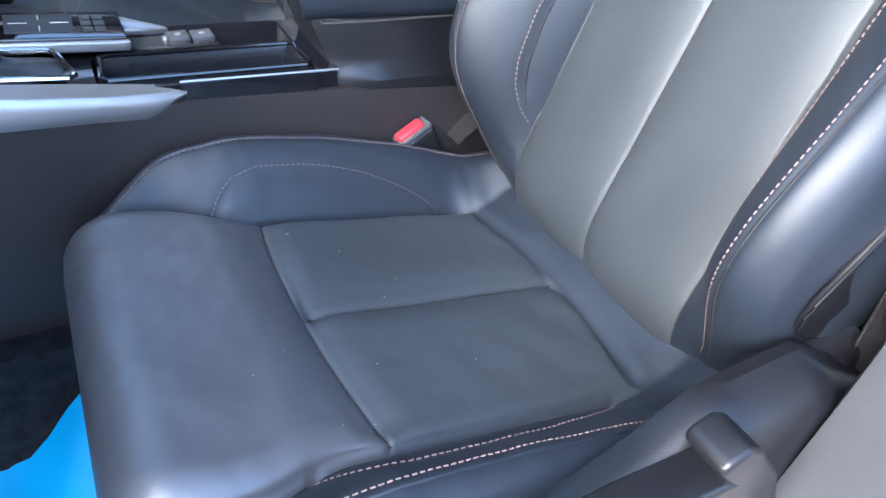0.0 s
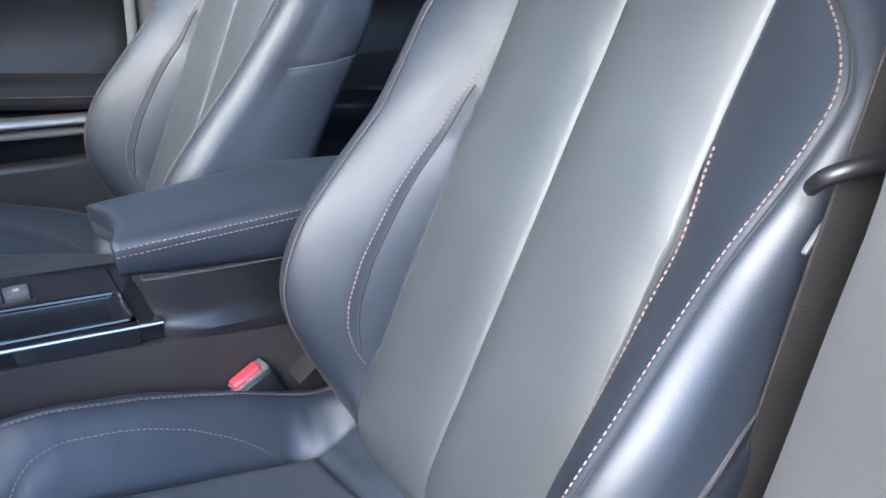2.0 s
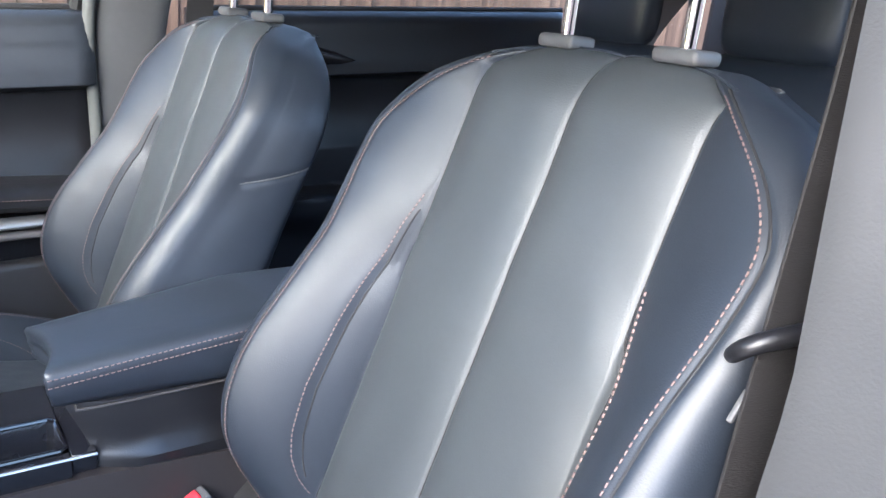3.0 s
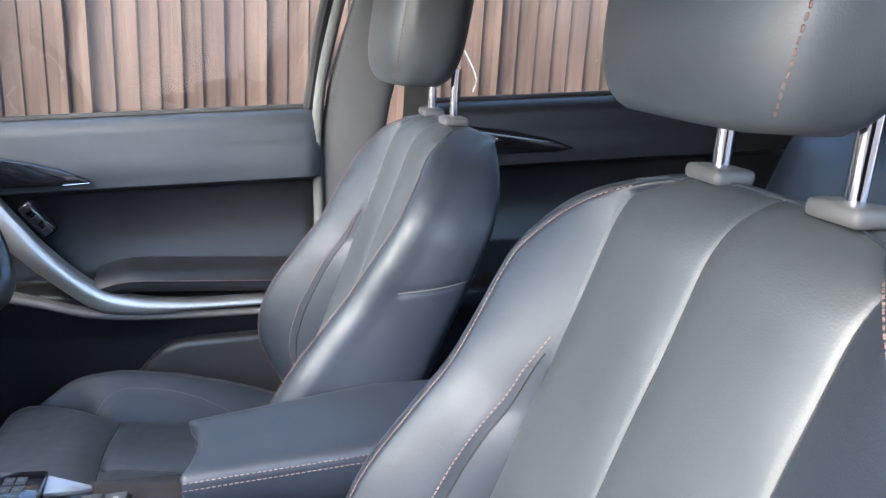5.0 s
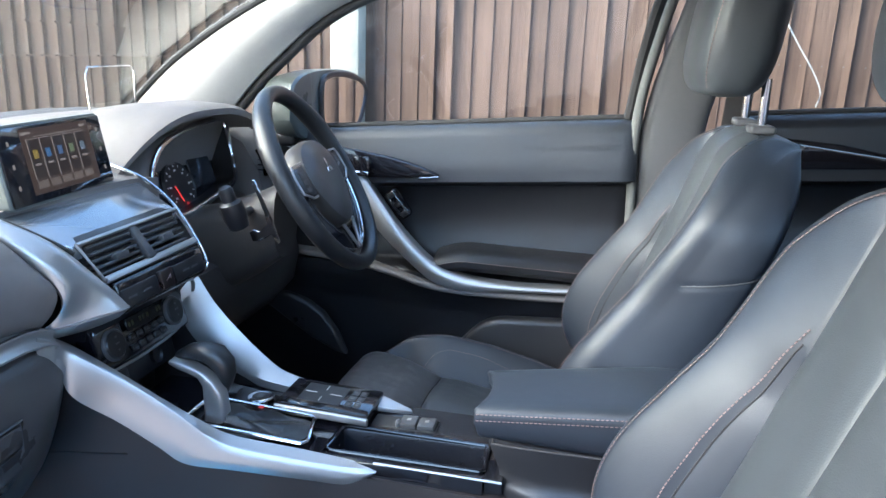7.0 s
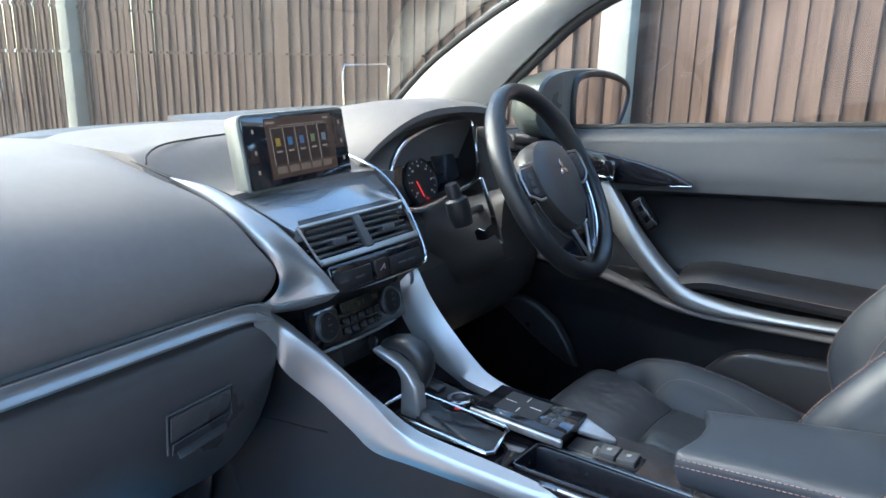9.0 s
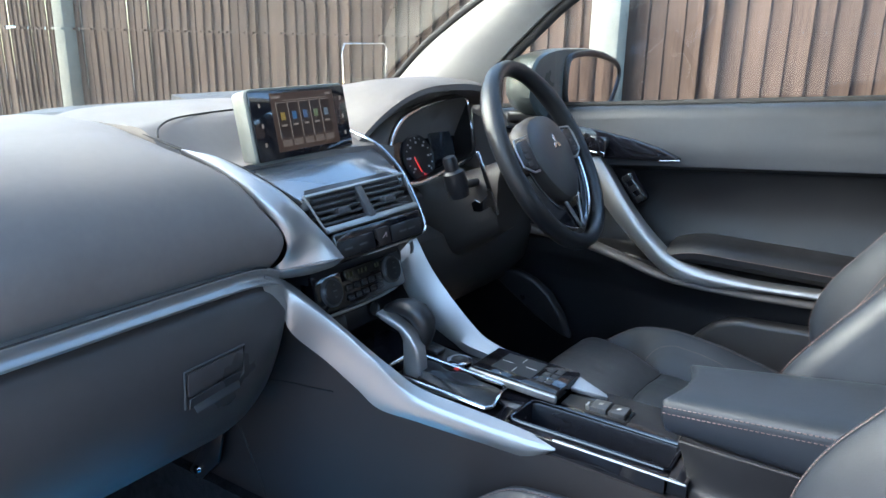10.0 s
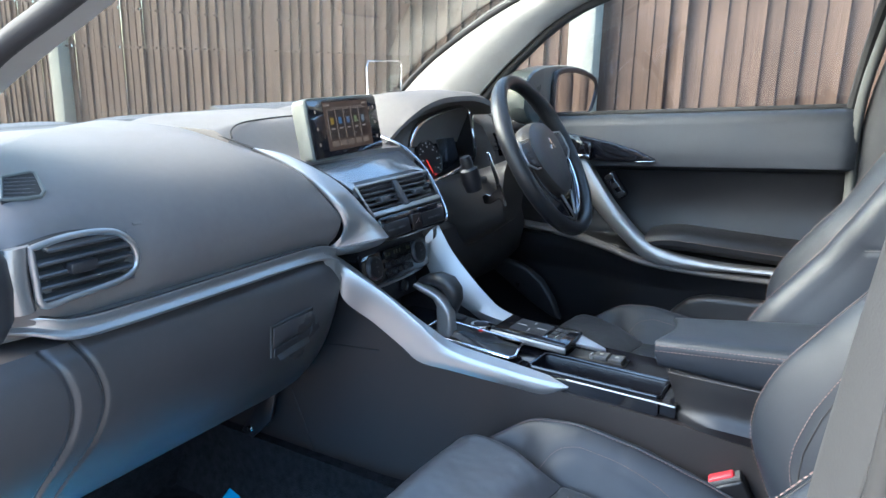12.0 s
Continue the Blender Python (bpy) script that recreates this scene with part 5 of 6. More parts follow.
RIM = curve_points([(-0.983, 0.240, 1.112), (-0.997, 0.264, 1.150), (-1.010, 0.323, 1.186), (-1.019, 0.429, 1.208), (-1.022, 0.545, 1.217), (-1.018, 0.572, 1.205), (-1.004, 0.566, 1.165), (-0.990, 0.555, 1.125),
                    (-0.975, 0.525, 1.088), (-0.968, 0.410, 1.068), (-0.964, 0.310, 1.058), (-0.967, 0.265, 1.066), (-0.974, 0.245, 1.086), (-0.983, 0.240, 1.112)], 101)[:-1]
mid_ = sum(RIM, Vector()) / 100
ring_pts = [IN.inverted() @ q for q in RIM]
part("rim", tube(ring_pts, 0.0062, 8, ring=True, flat=0.7, up=(1, 0, 0)), CHROME, cluster)
deep_ = [IN.inverted() @ (mid_ + (q - mid_) * 0.96 + Vector((-0.048, 0, -0.012))) for q in RIM]
part("face", plate(deep_, (-0.008, 0, 0)), PIANO, cluster)
part("shroud", loft([deep_, ring_pts], True, False), HARD, cluster)
part("bezel", loft([ring_pts, [IN.inverted() @ (mid_ + (q - mid_) * 1.07 + Vector((-0.006, 0, 0))) for q in RIM], [IN.inverted() @ (mid_ + (q - mid_) * 1.22 + Vector((-0.045, 0, 0))) for q in RIM]], True, False), SOFT, cluster)
for s, yy in ((0, 0.010),):
    dial = part("dial", lathe([(0.001, 0.002), (0.048, 0.002), (0.050, 0.005), (0.053, 0.0)], 40, pose(-0.040, yy, -0.030, 0, 90, 0)), HARD, cluster)
    for k in range(13):
        a = radians(-40 + 260 * k / 12)
        part("tick", block((-0.036, yy - 0.042 * math.cos(a), -0.030 + 0.042 * math.sin(a)), (0.001, 0.004, 0.0016 if k % 2 else 0.003), 0, 1, (math.degrees(-a), 0, 0)), PALE, dial)
        if k % 2 == 0:
            part("numeral_bar", block((-0.036, yy - 0.033 * math.cos(a), -0.030 + 0.033 * math.sin(a)), (0.001, 0.006, 0.004), 0, 1), PALE, dial)
    part("needle", block((-0.034, yy + 0.010 * (-1) - 0.004, -0.044), (0.002, 0.0028, 0.036), 0.0006, 1, (20, 0, 0)), glow("needle_red", (0.9, 0.05, 0.05), 0.105), dial)
part("warning_lamp", block((-0.034, 0.012, -0.066), (0.001, 0.006, 0.005), 0, 1), glow("lamp_red", (0.9, 0.04, 0.05), 0.06), cluster)
part("centre_display", block((-0.038, 0.105, 0.005), (0.003, 0.085, 0.095), 0.001, 1), material("display_grey", (0.02, 0.02, 0.022), 0.15), cluster)

part("driver_fascia", loft([[(x, y, z) for x, z in curve_points_2] for y, curve_points_2 in [(y, [(-1.48, 1.052), (-1.2, 1.052), (-1.05, 1.052), (-0.985, 1.050), (-0.955, 1.035), (-0.94, 0.98), (-0.96, 0.93), (-1.1, 0.90), (-1.48, 0.9)]) for y in (0.135, 0.25, 0.38, 0.50, 0.62, 0.70)]]), KNEE, dash, at=db)
part("knee_panel", loft([[(-0.955 + 0.02 * s, y, 0.985), (-0.90, y, 0.965), (-0.885, y, 0.91), (-0.90, y, 0.84), (-0.95, y, 0.78), (-1.06, y, 0.73), (-1.15, y, 0.80), (-1.1, y, 0.98)] for y, s in ((0.14, 1), (0.25, 0.2), (0.40, 0), (0.55, 0.2), (0.66, 1))]), KNEE, dash, at=db)
part("end_fascia", loft([[(-1.48, y, 1.21), (-1.2, y, 1.212), (-1.06, y, 1.20), (-0.985, y, 1.165), (-0.945, y, 1.10), (-0.935, y, 1.03), (-1.1, y, 1.0), (-1.48, y, 1.0)] for y in (0.585, 0.62, 0.66, 0.70)]), SOFT, dash, at=db)
dv = part("driver_vent", tube([(-0.938, 0.565, 1.150), (-0.930, 0.625, 1.145), (-0.915, 0.630, 1.100), (-0.922, 0.570, 1.100)], 0.006, 8, ring=True), PIANO, dash, at=db)
for k in range(4):
    part("slat", block((-0.932, 0.598, 1.108 + 0.011 * k), (0.02, 0.055, 0.003), 0.001, 1), HARD, dv)

# steering column, stalks, paddle
part("column_shroud", loft([[Vector((x, 0.372 + 0.060 * math.copysign(abs(math.cos(a)) ** 0.7, math.cos(a)) * s, z - 0.022 + 0.080 * math.copysign(abs(math.sin(a)) ** 0.7, math.sin(a)) * s)) for a in [2 * math.pi * k / 24 for k in range(24)]] for x, z, s in ((-0.98, 0.985, 1.2), (-0.90, 1.015, 1.1), (-0.84, 1.045, 1.0), (-0.79, 1.075, 0.9))]), KNEE, dash, at=db)
stalk = part("wiper_stalk", tube([(-0.84, 0.33, 1.075), (-0.83, 0.27, 1.080), (-0.815, 0.222, 1.088)], [0.008, 0.008, 0.011], 14, n=12), HARD, dash, at=db)
part("stalk_knob", lathe([(0.001, 0.052), (0.010, 0.052), (0.0125, 0.046), (0.0125, 0.028), (0.019, 0.024), (0.021, 0.0), (0.017, -0.022), (0.001, -0.024)], 28, pose(-0.808, 0.205, 1.092, 15, -12, 0)), HARD, stalk)
part("paddle", plate([(-0.800, 0.250, 1.146), (-0.794, 0.250, 1.147), (-0.768, 0.250, 1.090), (-0.748, 0.250, 1.040), (-0.752, 0.250, 1.036), (-0.764, 0.250, 1.052), (-0.785, 0.250, 1.038), (-0.800, 0.250, 1.036), (-0.806, 0.250, 1.052), (-0.798, 0.250, 1.058), (-0.787, 0.250, 1.055), (-0.772, 0.250, 1.070), (-0.777, 0.250, 1.090)], (0.0, 0.005, 0.0), 0.001, 1), CHROME, dash, at=db)

# steering wheel: local z towards the driver
wheel = thing("steering_wheel", "black leather steering wheel with silver lower spoke trim", "steering wheel", at=pose(-0.727, 0.390, 1.133, 0, 59.5, 5.5))
R_ = 0.177
rim_secs = []
for k in range(96):
    a = 2 * math.pi * k / 96
    fat = 1.0 + 0.12 * math.exp(-((math.cos(a) + 0.55) / 0.25) ** 2)
    ring = []
    for j in range(14):
        b = 2 * math.pi * j / 14
        r = R_ + 0.0145 * fat * math.cos(b)
        ring.append((r * math.cos(a), r * math.sin(a), 0.0175 * fat * math.sin(b)))
    rim_secs.append(ring)
part("rim", loft(rim_secs + [rim_secs[0]], True, False), WRAP, wheel)
# hub cushion: broad at the top, pointed below
hub = []
for z, s in ((-0.045, 0.75), (-0.012, 0.98), (0.008, 1.0), (0.020, 0.93), (0.027, 0.75), (0.030, 0.45), (0.031, 0.05)):
    ring = []
    for k in range(40):
        a = 2 * math.pi * k / 40
        u, v = math.cos(a), math.sin(a)
        wide = 0.098 - 0.034 * max(0, u)
        ring.append(((0.100 if u > 0 else 0.076) * math.copysign(abs(u) ** 0.8, u) * s, wide * math.copysign(abs(v) ** 0.8, v) * s, z - 0.006))
    hub.append(ring)
hub_ob = part("hub", loft(hub), KNEE, wheel)
for a in (0, 120, 240):
    q = Matrix.Rotation(radians(a + 180), 4, "Z")
    em = plate([q @ Vector(v) for v in ((0.0, 0.0, 0.0), (0.009, 0.0055, 0), (0.019, 0.0, 0), (0.009, -0.0055, 0))], (0, 0, 0.002), 0.0005, 1)
    part("emblem_lozenge", em, CHROME, hub_ob, at=pose(-0.012, 0, 0.0245))
for s in (-1, 1):
    sp = part("spoke", loft([[(-0.030, s * 0.060, 0.004), (0.022, s * 0.060, 0.004), (0.022, s * 0.060, -0.018), (-0.030, s * 0.060, -0.018)], [(-0.034, s * 0.120, 0.000), (0.010, s * 0.125, 0.000), (0.010, s * 0.125, -0.016), (-0.034, s * 0.120, -0.016)], [(-0.040, s * 0.166, -0.002), (0.005, s * 0.170, -0.002), (0.005, s * 0.170, -0.014), (-0.040, s * 0.166, -0.014)]]), PLASTIC, wheel)
    part("control_pad", plate([(-0.036, s * 0.092, 0.006), (-0.034, s * 0.140, 0.004), (0.006, s * 0.146, 0.004), (0.020, s * 0.112, 0.005), (0.020, s * 0.092, 0.006)], (0, 0, 0.007), 0.002, 2), HARD, sp)
    part("pad_edge", tube([(-0.040, s * 0.090, 0.012), (-0.038, s * 0.140, 0.010), (-0.020, s * 0.150, 0.010), (0.010, s * 0.148, 0.010), (0.025, s * 0.114, 0.011), (0.025, s * 0.094, 0.012)], 0.0024, 6), SILVER, sp)
    for j in range(3):
        part("wheel_key", block((-0.020 + 0.014 * j, s * 0.118, 0.0122), (0.009, 0.020, 0.002), 0.0008, 1), DARKGREY, sp)
    arc_ = [radians(8 + 72 * k / 16) for k in range(17)]
    band = [(0.154 * math.cos(f), s * 0.154 * math.sin(f), -0.008) for f in arc_] + [(0.112 * math.cos(f), s * 0.112 * math.sin(f), -0.004) for f in reversed(arc_)]
    bez = part("lower_bezel", loft([[(p_[0], p_[1], p_[2] + dz) for p_ in band] for dz in (-0.010, 0.006)]), PIANO, wheel, "gloss black lower spoke")
    part("chrome_edge", tube([(0.151 * math.cos(f), s * 0.151 * math.sin(f), 0.000) for f in arc_], 0.0022, 8), CHROME, bez)
    part("inner_edge", tube([(0.118 * math.cos(f), s * 0.118 * math.sin(f), 0.002) for f in arc_[4:]], 0.0012, 6), DARKGREY, bez)
    part("spoke_trim", plate([(0.094, s * 0.040, 0.004), (0.096, s * 0.029, 0.004), (0.146, s * 0.003, 0.000), (0.153, s * 0.008, 0.000)], (0, 0, 0.005), 0.0015, 2), SILVER, bez)
part("rim_stitching", stitches([[(R_ * math.cos(a) * 0.94, R_ * math.sin(a) * 0.94, 0.013) for a in [radians(115 + 1.5 * k) for k in range(14)]]], lambda p: (0, 0, 1), pitch=0.005), DARKGREY, wheel)


# ---- centre console ----
console = thing("centre_console", "black centre console with silver side trims and gloss black top", "console", at=pose(-0.5, 0, 0.5))
cb = pose(0.5, 0, -0.5)
FLANK = [(-1.2, 0.96, 0.128, 0.152), (-1.0, 0.96, 0.128, 0.150), (-0.90, 0.94, 0.126, 0.150), (-0.85, 0.935, 0.125, 0.148), (-0.80, 0.90, 0.124, 0.138), (-0.715, 0.845, 0.120, 0.120), (-0.66, 0.832, 0.117, 0.108), (-0.60, 0.828, 0.114, 0.097), (-0.54, 0.822, 0.112, 0.088), (-0.48, 0.818, 0.108, 0.079), (-0.31, 0.814, 0.104, 0.078), (-0.1, 0.80, 0.102, 0.082), (0.12, 0.80, 0.102, 0.085)]


def along_points(pts, n):
    """n points on a smooth line through pts, the same share of them between each pair."""
    p = [Vector(q) for q in pts]
    p = [p[0] * 2 - p[1]] + p + [p[-1] * 2 - p[-2]]
    out = []
    for i in range(n):
        u = (len(p) - 3) * i / (n - 1)
        j = min(int(u), len(p) - 4)
        t = u - j
        a, b, c, d = p[j:j + 4]
        out.append(0.5 * (2 * b + (c - a) * t + (2 * a - 5 * b + 4 * c - d) * t * t + (3 * b - a - 3 * c + d) * t ** 3))
    return out


def flank_row(x):
    return [lerp_table([(r[0], r[k]) for r in FLANK], x) for k in (1, 2, 3)]


def flank_y(x, z):
    """How far the console's flank stands out from the middle of the car."""
    zt, yb, yt = flank_row(x)
    return lerp_table([(0.44, yb), (0.56, yb + 0.002), (0.68, yb * 0.7 + yt * 0.3), (zt - 0.05, yb * 0.3 + yt * 0.7), (zt, yt)], z)


RAIL_TOP = [(-0.884, -0.186, 1.020), (-0.876, -0.160, 1.004), (-0.860, -0.141, 0.986), (-0.804, -0.128, 0.950), (-0.747, -0.116, 0.912), (-0.708, -0.108, 0.888), (-0.665, -0.099, 0.866), (-0.573, -0.081, 0.849), (-0.510, -0.073, 0.839), (-0.470, -0.070, 0.832)]
RAIL_CREST = [(-0.868, -0.192, 1.016), (-0.862, -0.174, 1.003), (-0.853, -0.154, 0.982), (-0.781, -0.139, 0.942), (-0.726, -0.127, 0.902), (-0.682, -0.118, 0.867), (-0.645, -0.111, 0.854), (-0.565, -0.095, 0.840), (-0.508, -0.083, 0.832), (-0.469, -0.072, 0.829)]
RAIL_LOW = [(-0.866, -0.197, 0.997), (-0.858, -0.178, 0.972), (-0.854, -0.160, 0.924), (-0.801, -0.147, 0.890), (-0.752, -0.137, 0.856), (-0.718, -0.129, 0.831), (-0.660, -0.117, 0.824), (-0.570, -0.098, 0.814), (-0.505, -0.084, 0.808), (-0.471, -0.074, 0.824)]
for s in (-1, 1):
    secs = []
    for row_x in [r[0] for r in FLANK]:
        zt, yb, yt = flank_row(row_x)
        secs.append([(row_x, s * flank_y(row_x, z), z) for z in (0.44, 0.50, 0.56, 0.62, 0.68, 0.72, zt - 0.05, zt - 0.02, zt)] + [(row_x, s * (yt - 0.02), zt), (row_x, s * (yb - 0.03), 0.44)])
    flank = part("flank", loft(secs), FLANKSKIN, console, at=cb)
    for gap in ([(-1.12, 0.760), (-1.0, 0.800), (-0.90, 0.826), (-0.80, 0.835)], [(-1.02, 0.74), (-0.985, 0.66), (-0.955, 0.585)]):
        part("panel_gap", tube([(q.x, s * (flank_y(q.x, q.z) + 0.0002), q.z) for q in curve_points([(x, 0, z) for x, z in gap], 30)], 0.0014, 6), RUBBER, flank)
    if s > 0:
        # far rail: crest, outer band and broad inner slope
        inner = curve_points([(-0.858, 0.108, 0.985), (-0.850, 0.106, 0.935), (-0.80, 0.100, 0.890), (-0.74, 0.096, 0.862), (-0.70, 0.092, 0.852), (-0.62, 0.090, 0.845), (-0.55, 0.088, 0.840), (-0.482, 0.086, 0.832)], 50)
        outer_up = curve_points([(-0.840, 0.126, 1.010), (-0.806, 0.123, 0.962), (-0.765, 0.119, 0.922), (-0.718, 0.114, 0.885), (-0.68, 0.112, 0.862), (-0.61, 0.106, 0.850), (-0.54, 0.098, 0.843), (-0.480, 0.090, 0.834)], 50)
        outer_lo = [Vector((q.x - 0.03, q.y + 0.02, q.z - 0.05)) for q in outer_up]
        secs = []
        for a, b, c in zip(outer_up, outer_lo, inner):
            mid = (a + b) / 2 + Vector((0, 0.004, 0.002))
            crest = a + Vector((0, 0.001, 0.001))
            ins = (a + c) / 2 + Vector((0, -0.001, 0.001))
            secs.append([b, b.lerp(mid, 0.5) + Vector((0, 0.001, 0)), mid, mid.lerp(crest, 0.6), crest, crest.lerp(ins, 0.4), ins, c, c + Vector((0, 0, -0.012)), b + Vector((0, -0.012, 0))])
    else:
        # near rail: flat face, rounded crest and a narrow facet along the top
        secs = []
        for a, b, c in zip(along_points(RAIL_CREST, 73), along_points(RAIL_LOW, 73), along_points(RAIL_TOP, 73)):
            face = [b.lerp(a, k / 6) + Vector((0, -0.003 * math.sin(math.pi * k / 6), 0)) for k in range(6)]
            bend = [b.lerp(a, 0.95), a.lerp(b, 0.015).lerp(c, 0.04), a.lerp(c, 0.16)]
            top = [a.lerp(c, 0.55), c]
            secs.append(face + bend + top + [c + Vector((0, 0.003, -0.014)), b + Vector((0, 0.012, 0.002))])
    part("silver_rail", loft(secs), SILVER, console, at=cb)

# gloss top with a real opening for the tray
for x0, x1, y0, y1 in ((-0.88, -0.552, -0.080, 0.100), (-0.552, -0.326, 0.014, 0.100), (-0.552, -0.326, -0.074, -0.058), (-0.326, -0.301, -0.068, 0.100)):
    part("gloss_panel", block(((x0 + x1) / 2, (y0 + y1) / 2, 0.826), (x1 - x0 - 0.0006, y1 - y0 - 0.0006, 0.022), 0.0008, 1), PIANO, console, at=cb)
tray = bmesh.new()
TR = [(-0.548, -0.051), (-0.544, 0.006), (-0.536, 0.012), (-0.336, 0.012), (-0.330, 0.006), (-0.328, -0.050), (-0.334, -0.056), (-0.542, -0.057)]
loft([[(x, y, 0.839) for x, y in TR], [(x * 0.985 - 0.0065, y * 0.94 - 0.002, 0.834) for x, y in TR], [(x * 0.965 - 0.0153, y * 0.88 - 0.003, 0.765) for x, y in TR]], True, False, tray)
tray.faces.new([v for v in tray.verts if v.co.z < 0.77])
tray_ob = part("cup_tray", tray, TRAY, console, at=cb)
part("tray_rim", tube([(x, y, 0.839) for x, y in TR], 0.0030, 8, ring=True), PIANO, tray_ob)
part("tray_chrome", tube([(-0.475, -0.0715, 0.8375), (-0.302, -0.0730, 0.8370)], 0.0016, 6), SILVER, tray_ob)
for x in (-0.485, -0.392):
    part("cup_ring", lathe([(0.028, 0.0), (0.028, 0.028), (0.026, 0.030), (0.024, 0.026), (0.024, 0.0)], 40, pose(x, -0.023, 0.768)), HARD, tray_ob)
part("cup_divider", block((-0.438, -0.023, 0.785), (0.012, 0.056, 0.030), 0.004, 2), HARD, tray_ob)

# rotary start button and its plate
part("button_plate", plate([(-0.765, 0.012, 0.844), (-0.655, 0.006, 0.838), (-0.655, 0.058, 0.838), (-0.765, 0.070, 0.846)], (0, 0, 0.010), 0.003, 2), HARD, console, at=cb)
sb = part("drive_button", lathe([(0.001, 0.006), (0.013, 0.006), (0.0155, 0.004), (0.016, 0.0)], 32, pose(-0.684, 0.030, 0.853)), HARD, console, at=cb)
part("button_ring", lathe([(0.0162, 0.0055), (0.020, 0.0045), (0.021, 0.0), (0.0162, 0.0)], 32, pose(-0.684, 0.030, 0.853)), CHROME, sb)
part("printed_bar", block((-0.684, 0.030, 0.8596), (0.010, 0.012, 0.0006), 0.0002, 1), DARKGREY, sb)
part("small_button", block((-0.738, 0.040, 0.856), (0.028, 0.022, 0.006), 0.002, 2), PLASTIC, console, at=cb)

# touch pad block
TP = pose(-0.582, 0.054, 0.853, 0, 2, 0)
tp = thing("touch_pad", "gloss black touch pad controller with silver edge", "touch pad", at=TP)
part("pad", block((0, 0.002, 0), (0.142, 0.086, 0.016), 0.003, 2), PIANO, tp)
part("silver_edge", block((0.0, -0.0435, -0.001), (0.146, 0.006, 0.012), 0.0025, 3), SILVER, tp)
tps = part("touch_surface", block((-0.012, 0.004, 0.0083), (0.066, 0.058, 0.0012), 0.0004, 1), TOUCH, tp)
for dx, dy, lx, ly in ((-0.020, 0, 0.018, 0.0010), (0.020, 0, 0.018, 0.0010), (0, -0.018, 0.0010, 0.014), (0, 0.018, 0.0010, 0.014)):
    part("cross_line", block((-0.012 + dx, 0.004 + dy, 0.0092), (lx, ly, 0.0006), 0, 1), PALE, tps)
for r_ in range(3):
    for k in range(2 if r_ != 1 else 2):
        part("pad_key", block((0.034 + 0.013 * k, -0.016 + 0.019 * r_, 0.0084), (0.011, 0.015, 0.0009), 0.0003, 1), TOUCH, tp)
        part("key_mark", block((0.034 + 0.013 * k, -0.016 + 0.019 * r_, 0.0094), (0.004, 0.004, 0.0006), 0, 1), DARKGREY, tp)
part("silver_tail", plate([(0.071, 0.040, -0.004), (0.120, 0.030, -0.014), (0.124, 0.024, -0.015), (0.071, 0.010, -0.010)], (0, 0, 0.008), 0.002, 2), SILVER, tp)

# parking brake switches
pk = part("switch_well", block((-0.460, 0.045, 0.836), (0.100, 0.036, 0.006), 0.002, 1), RUBBER, console, at=cb)
for k, x in enumerate((-0.455, -0.428)):
    part("brake_switch", block((x, 0.043, 0.842), (0.025, 0.028, 0.009), 0.002, 2, (0, -4, 0)), SLAT, pk)
    part("switch_mark", block((x, 0.043, 0.8470), (0.006, 0.006, 0.0006), 0, 1, (0, -6, 0)), GREY, pk)
part("switch_lip", block((-0.470, 0.034, 0.843), (0.006, 0.012, 0.010), 0.002, 1), SILVER, pk)

# gear lever, its gate and leather gaiter
lever = thing("gear_lever", "black leather gear lever with silver spine in a leather gaiter", "gear lever", at=pose(-0.655, -0.035, 0.84))
GATE = [(-0.098, -0.036), (-0.098, 0.030), (-0.090, 0.036), (0.062, 0.038), (0.070, 0.032), (0.084, -0.030), (0.078, -0.038), (-0.090, -0.042)]
part("gate_frame", tube([(x, y, 0.012 + 0.01 * (x < 0)) for x, y in GATE], 0.0032, 8, ring=True), CHROME, lever)
gaiter = []
for t in [i / 10 for i in range(11)]:
    ring = []
    for k in range(48):
        a = 2 * math.pi * k / 48
        base = Vector((0.084 * math.copysign(abs(math.cos(a)) ** 0.5, math.cos(a)) - 0.008, 0.036 * math.copysign(abs(math.sin(a)) ** 0.5, math.sin(a)), 0))
        tip = Vector((-0.048 + 0.022 * math.cos(a), 0.002 + 0.018 * math.sin(a), 0))
        f = t ** 0.6
        q = base.lerp(tip, f)
        fold = 0.008 * math.sin(7 * a + 5 * t) * math.sin(math.pi * t)
        ring.append((q.x + fold, q.y + 0.4 * fold, 0.008 + 0.018 * t + 0.005 * math.sin(5 * a + 9 * t) * math.sin(math.pi * t)))
    gaiter.append(ring)
part("gaiter", loft(gaiter), WRAP, lever)
part("gate_lamp", block((-0.012, 0.030, 0.020), (0.008, 0.005, 0.003), 0.001, 1), glow("gate_red", (0.9, 0.05, 0.05), 0.05), lever)
spine = []
